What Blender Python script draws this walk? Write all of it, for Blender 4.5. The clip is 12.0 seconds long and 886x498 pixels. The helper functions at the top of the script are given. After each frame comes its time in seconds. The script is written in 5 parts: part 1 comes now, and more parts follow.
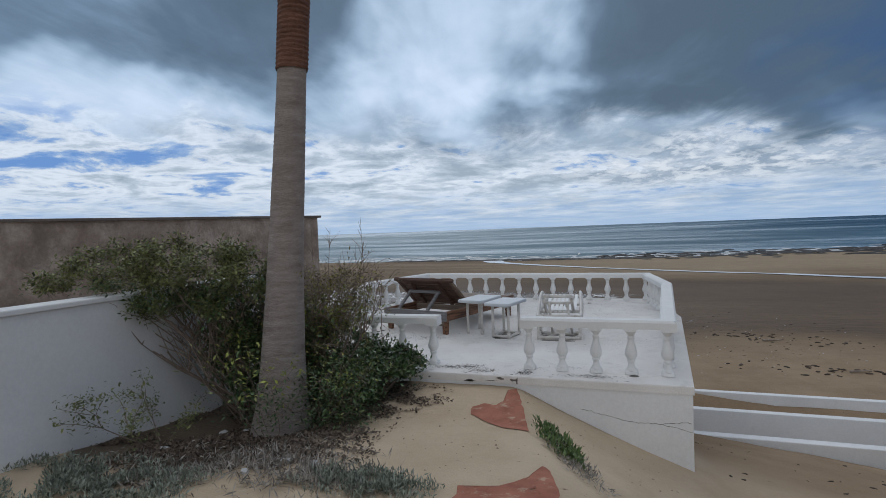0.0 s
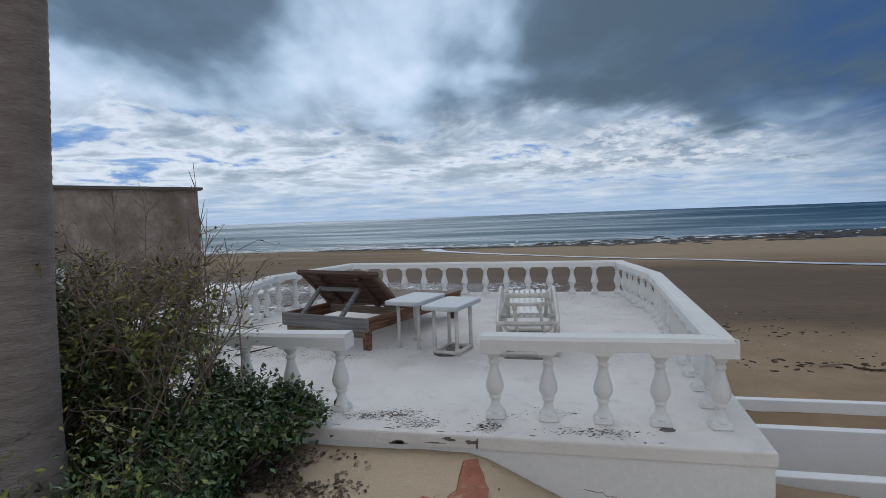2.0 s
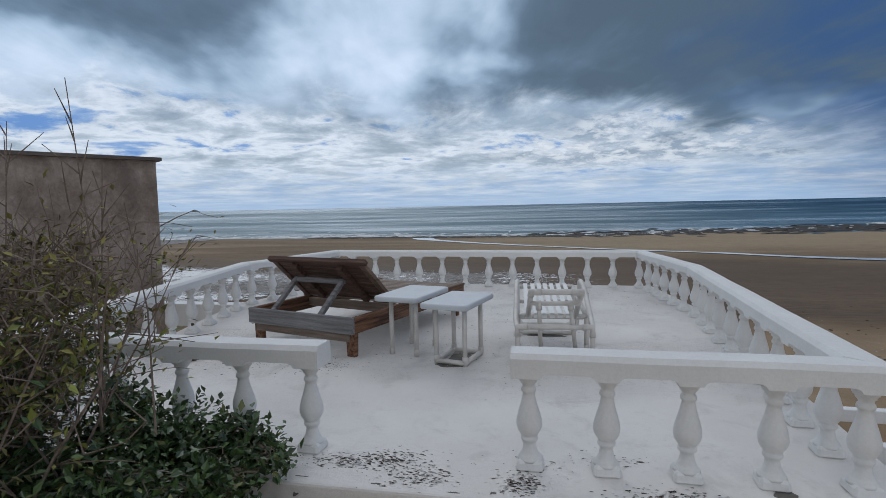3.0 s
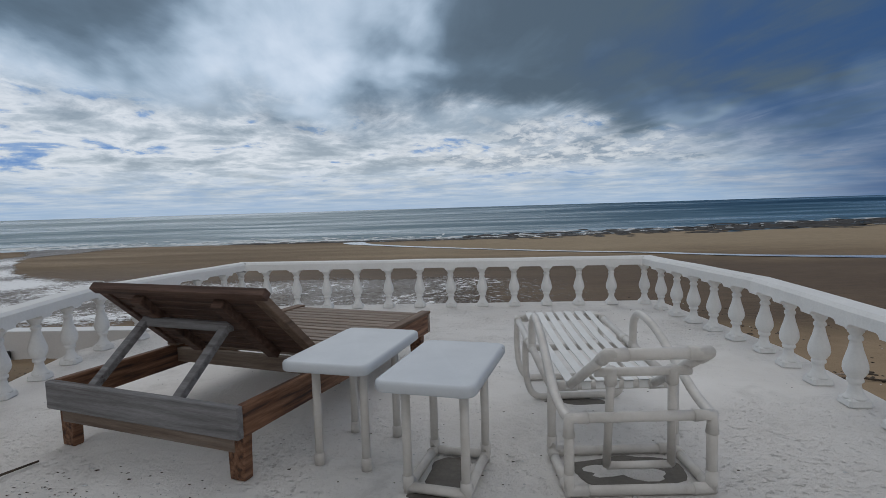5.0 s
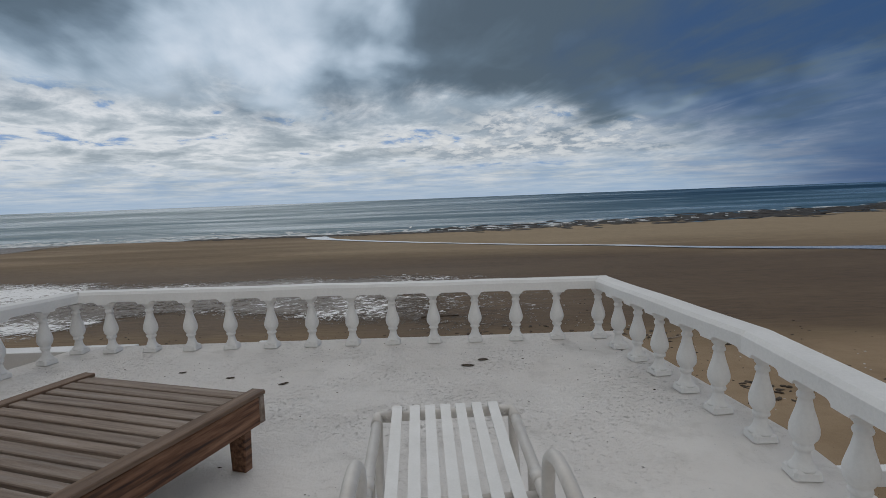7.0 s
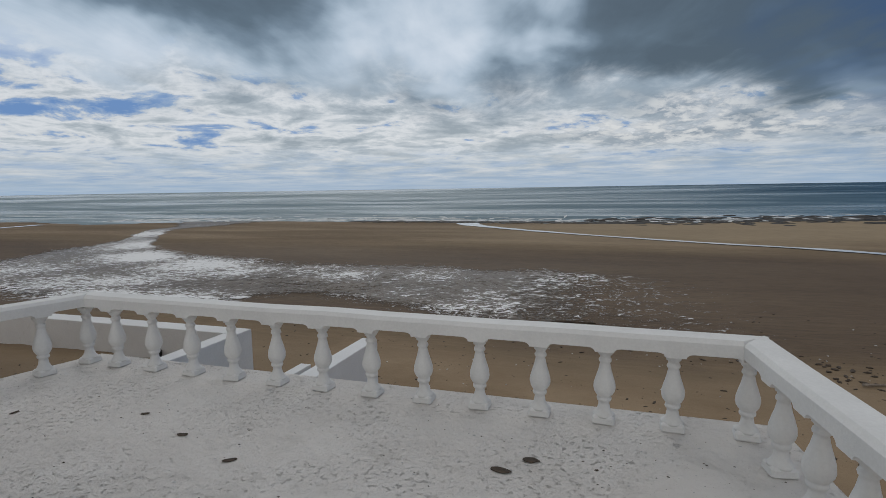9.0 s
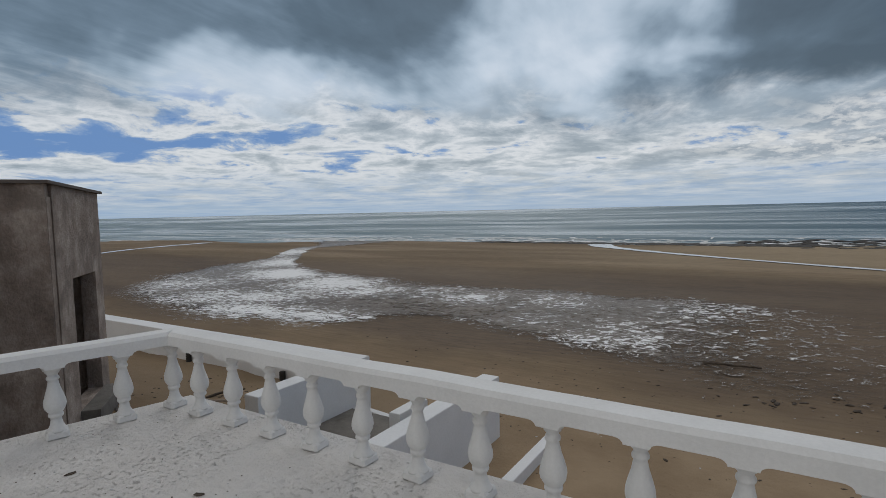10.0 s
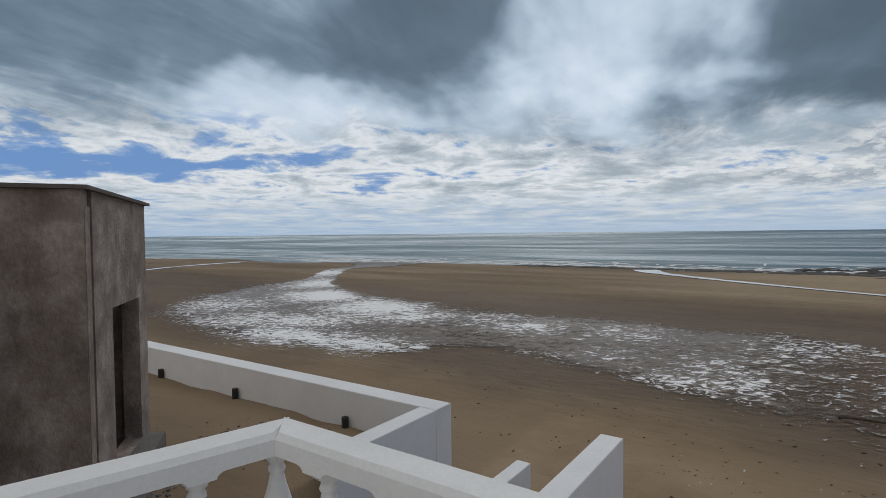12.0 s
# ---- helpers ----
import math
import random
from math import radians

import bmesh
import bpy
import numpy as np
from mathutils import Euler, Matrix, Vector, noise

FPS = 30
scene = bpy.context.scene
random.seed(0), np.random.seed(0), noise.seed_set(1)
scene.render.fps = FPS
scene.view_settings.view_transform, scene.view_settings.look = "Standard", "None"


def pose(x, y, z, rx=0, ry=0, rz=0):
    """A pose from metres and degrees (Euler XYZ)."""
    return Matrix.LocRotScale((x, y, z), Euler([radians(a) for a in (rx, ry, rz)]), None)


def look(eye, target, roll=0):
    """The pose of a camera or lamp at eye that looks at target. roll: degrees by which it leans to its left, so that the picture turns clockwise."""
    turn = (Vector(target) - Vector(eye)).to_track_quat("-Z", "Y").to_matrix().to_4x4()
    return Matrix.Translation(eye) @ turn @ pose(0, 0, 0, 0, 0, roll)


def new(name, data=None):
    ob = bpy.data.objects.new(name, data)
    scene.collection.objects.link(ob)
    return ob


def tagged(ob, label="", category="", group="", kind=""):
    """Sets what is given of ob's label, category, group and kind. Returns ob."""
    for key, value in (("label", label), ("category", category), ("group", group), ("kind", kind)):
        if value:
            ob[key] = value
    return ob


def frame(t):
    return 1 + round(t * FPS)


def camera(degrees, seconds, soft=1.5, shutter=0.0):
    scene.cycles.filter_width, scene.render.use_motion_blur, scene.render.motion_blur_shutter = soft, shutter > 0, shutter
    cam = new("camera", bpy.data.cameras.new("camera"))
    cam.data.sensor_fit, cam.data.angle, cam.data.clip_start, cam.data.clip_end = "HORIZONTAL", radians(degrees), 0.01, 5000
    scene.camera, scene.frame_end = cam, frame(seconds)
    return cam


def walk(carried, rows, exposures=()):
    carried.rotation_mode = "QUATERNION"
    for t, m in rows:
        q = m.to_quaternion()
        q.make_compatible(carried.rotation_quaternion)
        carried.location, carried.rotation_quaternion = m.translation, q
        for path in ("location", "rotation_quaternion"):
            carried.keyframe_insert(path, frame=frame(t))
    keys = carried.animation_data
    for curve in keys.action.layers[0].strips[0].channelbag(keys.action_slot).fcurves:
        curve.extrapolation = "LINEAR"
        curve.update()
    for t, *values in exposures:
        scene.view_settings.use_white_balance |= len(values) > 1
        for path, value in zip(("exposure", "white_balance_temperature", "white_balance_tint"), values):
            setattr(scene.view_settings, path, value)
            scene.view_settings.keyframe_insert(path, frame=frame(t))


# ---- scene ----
cam = camera(79.3, 12.0, 0.6)
PATH = [
    (0, (-0.402, -5.818, 1.583), (-1.072, -3.935, 1.513), -2.1),
    (0.5, (-0.587, -5.132, 1.542), (-1.002, -3.177, 1.469), -2.0),
    (1, (-0.739, -4.646, 1.489), (-1.137, -2.688, 1.401), -2.1),
    (1.5, (-0.869, -4.096, 1.451), (-1.301, -2.146, 1.346), -1.9),
    (2, (-1.024, -3.531, 1.397), (-1.471, -1.586, 1.277), -2.1),
    (2.5, (-1.22, -3.007, 1.365), (-1.634, -1.054, 1.246), -1.7),
    (3, (-1.391, -2.475, 1.282), (-1.805, -0.525, 1.121), -1.2),
    (3.2, (-1.499, -2.27, 1.264), (-1.874, -0.314, 1.082), -1.0),
    (4.8, (-1.96, -0.614, 1.199), (-2.158, 1.37, 1.04), -1.8),
    (5, (-2.003, -0.429, 1.18), (-2.163, 1.559, 1.025), -1.7),
    (5.5, (-2.042, -0.027, 1.162), (-2.121, 1.965, 1.006), -2.2),
    (6, (-1.966, 0.359, 1.279), (-2.039, 2.352, 1.128), -2.4),
    (6.5, (-1.737, 0.728, 1.313), (-1.738, 2.72, 1.137), -2.2),
    (8.5, (-0.806, 2.201, 1.361), (-1.302, 4.127, 1.144), -1.2),
    (9, (-0.854, 2.716, 1.382), (-1.485, 4.601, 1.156), -0.9),
    (9.5, (-0.957, 3.219, 1.408), (-1.835, 5.007, 1.221), -1.5),
    (10, (-1.216, 3.638, 1.405), (-2.277, 5.327, 1.262), -1.3),
    (10.5, (-1.6, 3.916, 1.403), (-2.856, 5.468, 1.285), -1.1),
    (11, (-2.091, 4.069, 1.39), (-3.459, 5.524, 1.282), -0.7),
    (11.5, (-2.558, 4.3, 1.39), (-3.91, 5.771, 1.298), -0.7),
    (12, (-3.108, 4.42, 1.383), (-4.256, 6.057, 1.324), -0.6),
]
walk(cam, [(t, look(eye, target, roll)) for t, eye, target, roll in PATH],
     [(0, -0.53, 5900, 10), (2.5, -0.53, 5880, 10), (5.5, -0.66, 6260, 10), (8.5, -0.7, 6450, 10), (10, -0.7, 6430, 10), (12, -0.57, 6430, 10)])

# ==== world, sun ====
SUN_EL, SUN_AZ = 40.0, 17.0          # degrees above the sea, degrees towards the building side


def nd(tree, kind, **inputs):
    """A node with its input sockets set or linked by name or index."""
    n = tree.nodes.new(kind)
    for key, value in inputs.items():
        k = int(key[1:]) if key[0] == "i" and key[1:].isdigit() else key.replace("_", " ")
        if isinstance(value, bpy.types.NodeSocket):
            tree.links.new(value, n.inputs[k])
        else:
            n.inputs[k].default_value = value
    return n


def mathn(tree, op, a, b=0.0, clamp=False):
    n = nd(tree, "ShaderNodeMath", i0=a, i1=b)
    n.operation, n.use_clamp = op, clamp
    return n.outputs[0]


def noise_n(tree, vec, scale, detail=4.0, rough=0.55, distort=0.0):
    return nd(tree, "ShaderNodeTexNoise", Vector=vec, Scale=scale, Detail=detail, Roughness=rough, Distortion=distort).outputs["Fac"]


def ramp_n(tree, fac, *stops):
    n = nd(tree, "ShaderNodeValToRGB", Fac=fac)
    els = n.color_ramp.elements
    while len(els) < len(stops):
        els.new(0.5)
    for e, (p, c) in zip(els, stops):
        e.position = p
        e.color = (c, c, c, 1) if isinstance(c, (int, float)) else (*c, 1)
    return n.outputs["Color"]


def mix_n(tree, fac, a, b, blend="MIX"):
    n = tree.nodes.new("ShaderNodeMix")
    n.data_type, n.blend_type = "RGBA", blend
    for k, v in ((0, fac), (6, a), (7, b)):
        if isinstance(v, bpy.types.NodeSocket):
            tree.links.new(v, n.inputs[k])
        else:
            n.inputs[k].default_value = v if k == 0 else (*v, 1)
    return n.outputs[2]


def map_n(tree, vec, scale=(1, 1, 1), loc=(0, 0, 0), rot=(0, 0, 0)):
    return nd(tree, "ShaderNodeMapping", Vector=vec, Scale=scale, Location=loc, Rotation=rot).outputs[0]


def band(tree, value, lo, hi):
    n = nd(tree, "ShaderNodeMapRange", Value=value, From_Min=lo, From_Max=hi)
    n.interpolation_type = "SMOOTHSTEP"
    return n.outputs[0]


def build_sky():
    """Broken cloud: a bright rift over the sea, heavy grey masses beside it, a low bank of cumulus and rain-blue to the right."""
    w = bpy.data.worlds.new("overcast_sky")
    scene.world = w
    w.use_nodes = True
    t = w.node_tree
    t.nodes.clear()
    sky = t.nodes.new("ShaderNodeTexSky")
    sky.sky_type, sky.sun_disc = "NISHITA", False
    sky.sun_elevation, sky.sun_rotation = radians(SUN_EL), radians(-SUN_AZ)
    d = t.nodes.new("ShaderNodeTexCoord").outputs["Generated"]
    sep = nd(t, "ShaderNodeSeparateXYZ", Vector=d)
    up = mathn(t, "MAXIMUM", sep.outputs[2], 0.0)
    az = mathn(t, "MULTIPLY", mathn(t, "ARCTAN2", sep.outputs[0], sep.outputs[1]), 57.3)
    el = mathn(t, "MULTIPLY", mathn(t, "ARCSINE", up), 57.3)
    # clouds flatten towards the horizon
    depth = mathn(t, "MULTIPLY", mathn(t, "LOGARITHM", mathn(t, "ADD", up, 0.03), 2.71828), 2.2)
    flat = nd(t, "ShaderNodeCombineXYZ", X=mathn(t, "MULTIPLY", az, 0.105), Y=depth).outputs[0]
    slant = map_n(t, flat, (0.75, 1.25, 1), (3.1, 7.7, 0))
    # cloud streets in one high layer, running out to sea and meeting at the horizon
    lift = mathn(t, "ADD", up, 0.09)
    street = map_n(t, d, (1, 1, 1), (0, 0, 0), (0, 0, radians(-14)))
    ssep = nd(t, "ShaderNodeSeparateXYZ", Vector=street)
    fan = nd(t, "ShaderNodeCombineXYZ", X=mathn(t, "MULTIPLY", mathn(t, "DIVIDE", ssep.outputs[0], lift), 1.15), Y=mathn(t, "MULTIPLY", mathn(t, "DIVIDE", ssep.outputs[1], lift), 0.42)).outputs[0]
    warp = noise_n(t, flat, 0.9, 3, 0.5)
    warp2 = noise_n(t, map_n(t, flat, (1, 1, 1), (11, 4, 0)), 0.9, 3, 0.5)
    azw = mathn(t, "ADD", az, mathn(t, "MULTIPLY", mathn(t, "SUBTRACT", warp, 0.5), 22.0))
    elw = mathn(t, "ADD", el, mathn(t, "MULTIPLY", mathn(t, "SUBTRACT", warp2, 0.5), 10.0))

    def mass(a0, e0, ra, re, lean=0.0):
        """A soft-edged cloud mass about a bearing and height, leaning sideways with height."""
        u = mathn(t, "DIVIDE", mathn(t, "SUBTRACT", mathn(t, "SUBTRACT", azw, a0), mathn(t, "MULTIPLY", mathn(t, "SUBTRACT", elw, e0), lean)), ra)
        v = mathn(t, "DIVIDE", mathn(t, "SUBTRACT", elw, e0), re)
        return band(t, mathn(t, "ADD", mathn(t, "MULTIPLY", u, u), mathn(t, "MULTIPLY", v, v)), 1.0, 0.0)

    def add(a, b, k):
        return mathn(t, "ADD", a, mathn(t, "MULTIPLY", b, k))
    big = mathn(t, "ADD", mathn(t, "MULTIPLY", noise_n(t, slant, 0.85, 6, 0.55, 0.2), 0.5), mathn(t, "MULTIPLY", noise_n(t, fan, 0.9, 6, 0.55, 0.35), 0.5))
    fine = noise_n(t, map_n(t, fan, (1, 1, 1), (2, 9, 0)), 2.3, 10, 0.60, 0.4)
    thick = add(add(0.56, mathn(t, "SUBTRACT", big, 0.5), 0.85), mathn(t, "SUBTRACT", fine, 0.5), 0.52)
    for blob, k in ((mass(-17, 20, 14, 11, 0.25), -0.38), (mass(-14, 13, 13, 4.5), -0.22), (mass(-50, 12.5, 15, 4.5), -0.46), (mass(-30, 12, 14, 3), -0.18), (mass(-35, 21, 17, 6.5), 0.29), (mass(-62, 20, 18, 5), 0.08),
                    (mass(-80, 15, 12, 5), 0.1), (mass(8, 18, 26, 9), 0.40), (mass(-4, 11.5, 15, 2.8), 0.22), (mass(16, 11, 18, 4), 0.26), (mass(34, 15, 20, 10), 0.52), (mass(37, 9, 7, 2), -0.25), (mass(36, 22, 20, 7), 0.30), (mass(22, 9, 9, 2.2), -0.2)):
        thick = add(thick, blob, k)
    cloud = ramp_n(t, thick, (0.06, (10.0, 11.2, 12.6)), (0.26, (7.4, 8.9, 10.5)), (0.46, (4.6, 6.0, 7.4)), (0.60, (2.65, 3.7, 4.8)), (0.76, (1.6, 2.35, 3.1)), (0.95, (1.15, 1.7, 2.25)))
    # rain-blue depth between the clouds to the right
    blue = mathn(t, "MULTIPLY", band(t, azw, 6, 30), band(t, mathn(t, "ADD", mathn(t, "MULTIPLY", big, 0.6), mathn(t, "MULTIPLY", fine, 0.4)), 0.60, 0.42))
    cloud = mix_n(t, mathn(t, "MULTIPLY", blue, 0.85), cloud, (0.38, 1.15, 3.0))
    # low cumulus with clear blue between
    puff = noise_n(t, map_n(t, flat, (0.95, 1.45, 1), (2.4, 0.7, 0)), 1.35, 11, 0.60, 0.3)
    heads = noise_n(t, map_n(t, flat, (1.3, 1.35, 1), (7.4, 2.7, 0)), 3.4, 8, 0.62, 0.2)
    puff = add(puff, mathn(t, "SUBTRACT", heads, 0.5), 0.17)
    puff = add(add(puff, mass(-64, 7.4, 24, 3.0), -0.15), band(t, az, -50, -15), 0.055)
    puff = add(puff, 0.035, 1.0)
    lowcloud = ramp_n(t, puff, (0.37, (2.2, 4.2, 8.3)), (0.43, (4.3, 6.1, 9.2)), (0.475, (9.2, 9.8, 10.4)), (0.525, (11.2, 11.6, 12.0)), (0.60, (7.6, 8.4, 9.1)), (0.70, (4.9, 5.8, 6.6)))
    lowcloud = mix_n(t, mathn(t, "MULTIPLY", band(t, az, -2, 30), 0.5), lowcloud, (3.0, 4.4, 6.2))
    col = mix_n(t, band(t, add(add(add(elw, band(t, az, -45, 5), 3.0), band(t, az, 4, 26), 3.2), mathn(t, "SUBTRACT", fine, 0.5), 9.0), 14.5, 7.5), cloud, lowcloud)
    bank = mathn(t, "MULTIPLY", mass(6, 5.2, 19, 3.4), band(t, mathn(t, "ADD", mathn(t, "MULTIPLY", heads, 0.7), mathn(t, "MULTIPLY", puff, 0.3)), 0.43, 0.56))
    col = mix_n(t, mathn(t, "MULTIPLY", bank, 0.9), col, ramp_n(t, heads, (0.44, (4.4, 5.2, 6.2)), (0.52, (8.6, 9.0, 9.4)), (0.60, (11.0, 11.2, 11.2))))
    # distant rows of cloud sinking into haze
    rows = noise_n(t, map_n(t, flat, (0.8, 1.2, 1), (6.4, 3.3, 0)), 2.6, 9, 0.62, 0.15)
    col = mix_n(t, mathn(t, "MULTIPLY", band(t, el, 5.0, 2.0), 0.75), col, ramp_n(t, rows, (0.38, (4.4, 6.4, 9.2)), (0.52, (6.6, 8.0, 9.6)), (0.66, (9.6, 10.2, 10.8))))
    rain = mathn(t, "MULTIPLY", band(t, add(az, mathn(t, "SUBTRACT", warp, 0.5), 18.0), 18, 40), band(t, elw, 10.0, 4.0))
    col = mix_n(t, mathn(t, "MULTIPLY", rain, 0.92), col, (0.42, 1.25, 3.2))
    haze = mathn(t, "MULTIPLY", band(t, el, 2.2, 0.0), band(t, az, 40, 18))
    col = mix_n(t, mathn(t, "MULTIPLY", haze, 0.7), col, (5.3, 7.3, 9.7))
    # thin bright overcast overhead and inland
    high = mathn(t, "MAXIMUM", band(t, up, 0.55, 0.85), band(t, sep.outputs[1], -0.05, -0.5))
    col = mix_n(t, mathn(t, "MULTIPLY", high, 0.85), col, (9.9, 9.6, 9.2))
    col = mix_n(t, 0.06, col, sky.outputs[0])
    bg = nd(t, "ShaderNodeBackground", Color=col, Strength=0.1)
    out = t.nodes.new("ShaderNodeOutputWorld")
    t.links.new(bg.outputs[0], out.inputs[0])


build_sky()
sun = new("sun", bpy.data.lights.new("sun", "SUN"))
sun.data.energy, sun.data.angle, sun.data.color = 0.7, radians(45), (1.0, 0.95, 0.88)
sun.matrix_world = look((0, 0, 0), (math.sin(radians(SUN_AZ)) * math.cos(radians(SUN_EL)), -math.cos(radians(SUN_AZ)) * math.cos(radians(SUN_EL)), -math.sin(radians(SUN_EL))))


# ==== materials ====
def surface(name, stops, scale, rough=0.8, bump=0.3, bump_scale=60.0, stretch=(1, 1, 1), speck=None, metallic=0.0, per_object=0.0, stain=None, grain=0.35, depth=0.01):
    """A worn surface: colour by coarse noise, fine grain, optional specks and stains, relief."""
    m = bpy.data.materials.new(name)
    m.use_nodes = True
    t = m.node_tree
    b = t.nodes["Principled BSDF"]
    co = map_n(t, t.nodes.new("ShaderNodeTexCoord").outputs["Object"], stretch)
    if per_object:
        info = t.nodes.new("ShaderNodeObjectInfo").outputs["Random"]
        shift = nd(t, "ShaderNodeVectorMath", i0=co, i1=nd(t, "ShaderNodeCombineXYZ", X=mathn(t, "MULTIPLY", info, 37.0), Y=mathn(t, "MULTIPLY", info, 11.0)).outputs[0])
        co = shift.outputs[0]
    col = ramp_n(t, noise_n(t, co, scale, 6, 0.6), *stops)
    fine = noise_n(t, co, bump_scale, 5, 0.65)
    col = mix_n(t, grain, col, ramp_n(t, fine, (0.3, 0.35), (0.7, 1.0)), "MULTIPLY")
    if stain:
        c, sc, lo, hi, amt = stain
        col = mix_n(t, mathn(t, "MULTIPLY", band(t, noise_n(t, co, sc, 7, 0.68, 0.4), lo, hi), amt), col, c)
    if speck:
        c, sc, lo, hi = speck
        col = mix_n(t, band(t, noise_n(t, co, sc, 3, 0.5), lo, hi), col, c)
    if per_object:
        col = mix_n(t, per_object, col, ramp_n(t, info, (0.0, 0.45), (1.0, 1.0)), "MULTIPLY")
    t.links.new(col, b.inputs["Base Color"])
    b.inputs["Roughness"].default_value, b.inputs["Metallic"].default_value = rough, metallic
    bm_n = nd(t, "ShaderNodeBump", Height=mathn(t, "ADD", fine, mathn(t, "MULTIPLY", noise_n(t, co, scale * 3, 4), 0.6)), Strength=bump, Distance=depth)
    t.links.new(bm_n.outputs[0], b.inputs["Normal"])
    return m


def floor_material():
    """Whitewash over rough concrete: soft grey scuffing, pitted and flaked in patches, trowel relief."""
    m = bpy.data.materials.new("whitewashed_floor")
    m.use_nodes = True
    t = m.node_tree
    b = t.nodes["Principled BSDF"]
    co = t.nodes.new("ShaderNodeTexCoord").outputs["Object"]
    col = ramp_n(t, noise_n(t, co, 0.9, 6, 0.6), (0.3, (0.72, 0.69, 0.66)), (0.7, (0.845, 0.825, 0.80)))
    col = mix_n(t, mathn(t, "MULTIPLY", band(t, noise_n(t, co, 3.4, 8, 0.68, 0.5), 0.50, 0.72), 0.5), col, (0.55, 0.53, 0.50))
    along = mathn(t, "ADD", nd(t, "ShaderNodeSeparateXYZ", Vector=co).outputs[1], mathn(t, "MULTIPLY", mathn(t, "SUBTRACT", noise_n(t, co, 0.8, 3), 0.5), 1.6))
    worn = mathn(t, "MAXIMUM", band(t, along, 2.8, 4.4), mathn(t, "MULTIPLY", mathn(t, "MULTIPLY", band(t, along, 0.9, 1.5), band(t, along, 3.0, 2.3)), 0.85))
    patch = mathn(t, "MULTIPLY", band(t, noise_n(t, co, 1.5, 5, 0.6, 0.4), 0.38, 0.60), mathn(t, "ADD", 0.35, mathn(t, "MULTIPLY", worn, 0.65)))
    pit = band(t, noise_n(t, co, 30, 7, 0.70, 0.15), 0.55, 0.66)
    small = band(t, noise_n(t, co, 90, 4, 0.6), 0.63, 0.70)
    col = mix_n(t, mathn(t, "MULTIPLY", mathn(t, "MULTIPLY", pit, patch), 0.4), col, (0.40, 0.37, 0.33))
    col = mix_n(t, mathn(t, "MULTIPLY", small, mathn(t, "ADD", 0.22, mathn(t, "MULTIPLY", worn, 0.4))), col, (0.47, 0.45, 0.42))
    t.links.new(col, b.inputs["Base Color"])
    b.inputs["Roughness"].default_value = 0.9
    b.inputs["Specular IOR Level"].default_value = 0.3
    crust = noise_n(t, co, 18, 9, 0.72, 0.2)
    height = mathn(t, "SUBTRACT", mathn(t, "ADD", crust, mathn(t, "MULTIPLY", noise_n(t, co, 4, 4), 0.8)), mathn(t, "MULTIPLY", mathn(t, "MULTIPLY", pit, patch), 0.35))
    bmp = nd(t, "ShaderNodeBump", Height=height, Strength=mathn(t, "ADD", 0.4, mathn(t, "MULTIPLY", worn, 0.6)), Distance=0.027)
    t.links.new(bmp.outputs[0], b.inputs["Normal"])
    return m


WHITE_FLOOR = floor_material()
WHITE_WALL = surface("white_masonry_paint", ((0.3, (0.75, 0.755, 0.76)), (0.7, (0.84, 0.845, 0.85))), 1.1, 0.8, 0.25, 35, stain=((0.52, 0.51, 0.48), 2.4, 0.60, 0.80, 0.45), grain=0.12)
WHITE_RAIL = surface("white_rail_paint", ((0.3, (0.74, 0.74, 0.73)), (0.7, (0.83, 0.83, 0.82))), 3.0, 0.7, 0.2, 60, stain=((0.50, 0.48, 0.45), 6, 0.66, 0.80, 0.5), grain=0.12)
PVC = surface("white_plastic_pipe", ((0.3, (0.56, 0.53, 0.49)), (0.7, (0.71, 0.685, 0.65))), 7, 0.4, 0.08, 90, stain=((0.40, 0.36, 0.30), 9, 0.62, 0.78, 0.5), grain=0.08)
STRAP = surface("white_vinyl_strap", ((0.3, (0.76, 0.76, 0.74)), (0.7, (0.84, 0.84, 0.83))), 9, 0.5, 0.1, 120, grain=0.08)
TABLETOP = surface("white_moulded_plastic", ((0.3, (0.51, 0.54, 0.575)), (0.7, (0.585, 0.615, 0.65))), 4, 0.5, 0.06, 120, speck=((0.25, 0.23, 0.22), 26, 0.74, 0.78), grain=0.05)
PLASTER = surface("raw_cement_render", ((0.28, (0.235, 0.183, 0.15)), (0.46, (0.36, 0.288, 0.24)), (0.58, (0.47, 0.39, 0.33)), (0.74, (0.62, 0.53, 0.46))), 2.7, 0.95, 1.0, 24, stretch=(1, 1, 0.8), stain=((0.16, 0.13, 0.11), 1.6, 0.50, 0.64, 0.55), grain=0.45, depth=0.02)
COPING = surface("dark_cement_coping", ((0.3, (0.12, 0.10, 0.09)), (0.7, (0.2, 0.17, 0.15))), 2, 0.95, 0.3, 30)
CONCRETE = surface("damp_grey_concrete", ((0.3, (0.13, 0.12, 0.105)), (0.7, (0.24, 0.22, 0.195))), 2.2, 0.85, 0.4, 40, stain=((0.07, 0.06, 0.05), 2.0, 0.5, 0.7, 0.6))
WOOD = surface("weathered_brown_wood", ((0.3, (0.17, 0.12, 0.09)), (0.5, (0.29, 0.22, 0.17)), (0.7, (0.40, 0.33, 0.275))), 5, 0.75, 0.5, 60, stretch=(0.35, 6, 6), per_object=0.35, stain=((0.30, 0.27, 0.25), 3, 0.52, 0.7, 0.5), grain=0.4, depth=0.004)
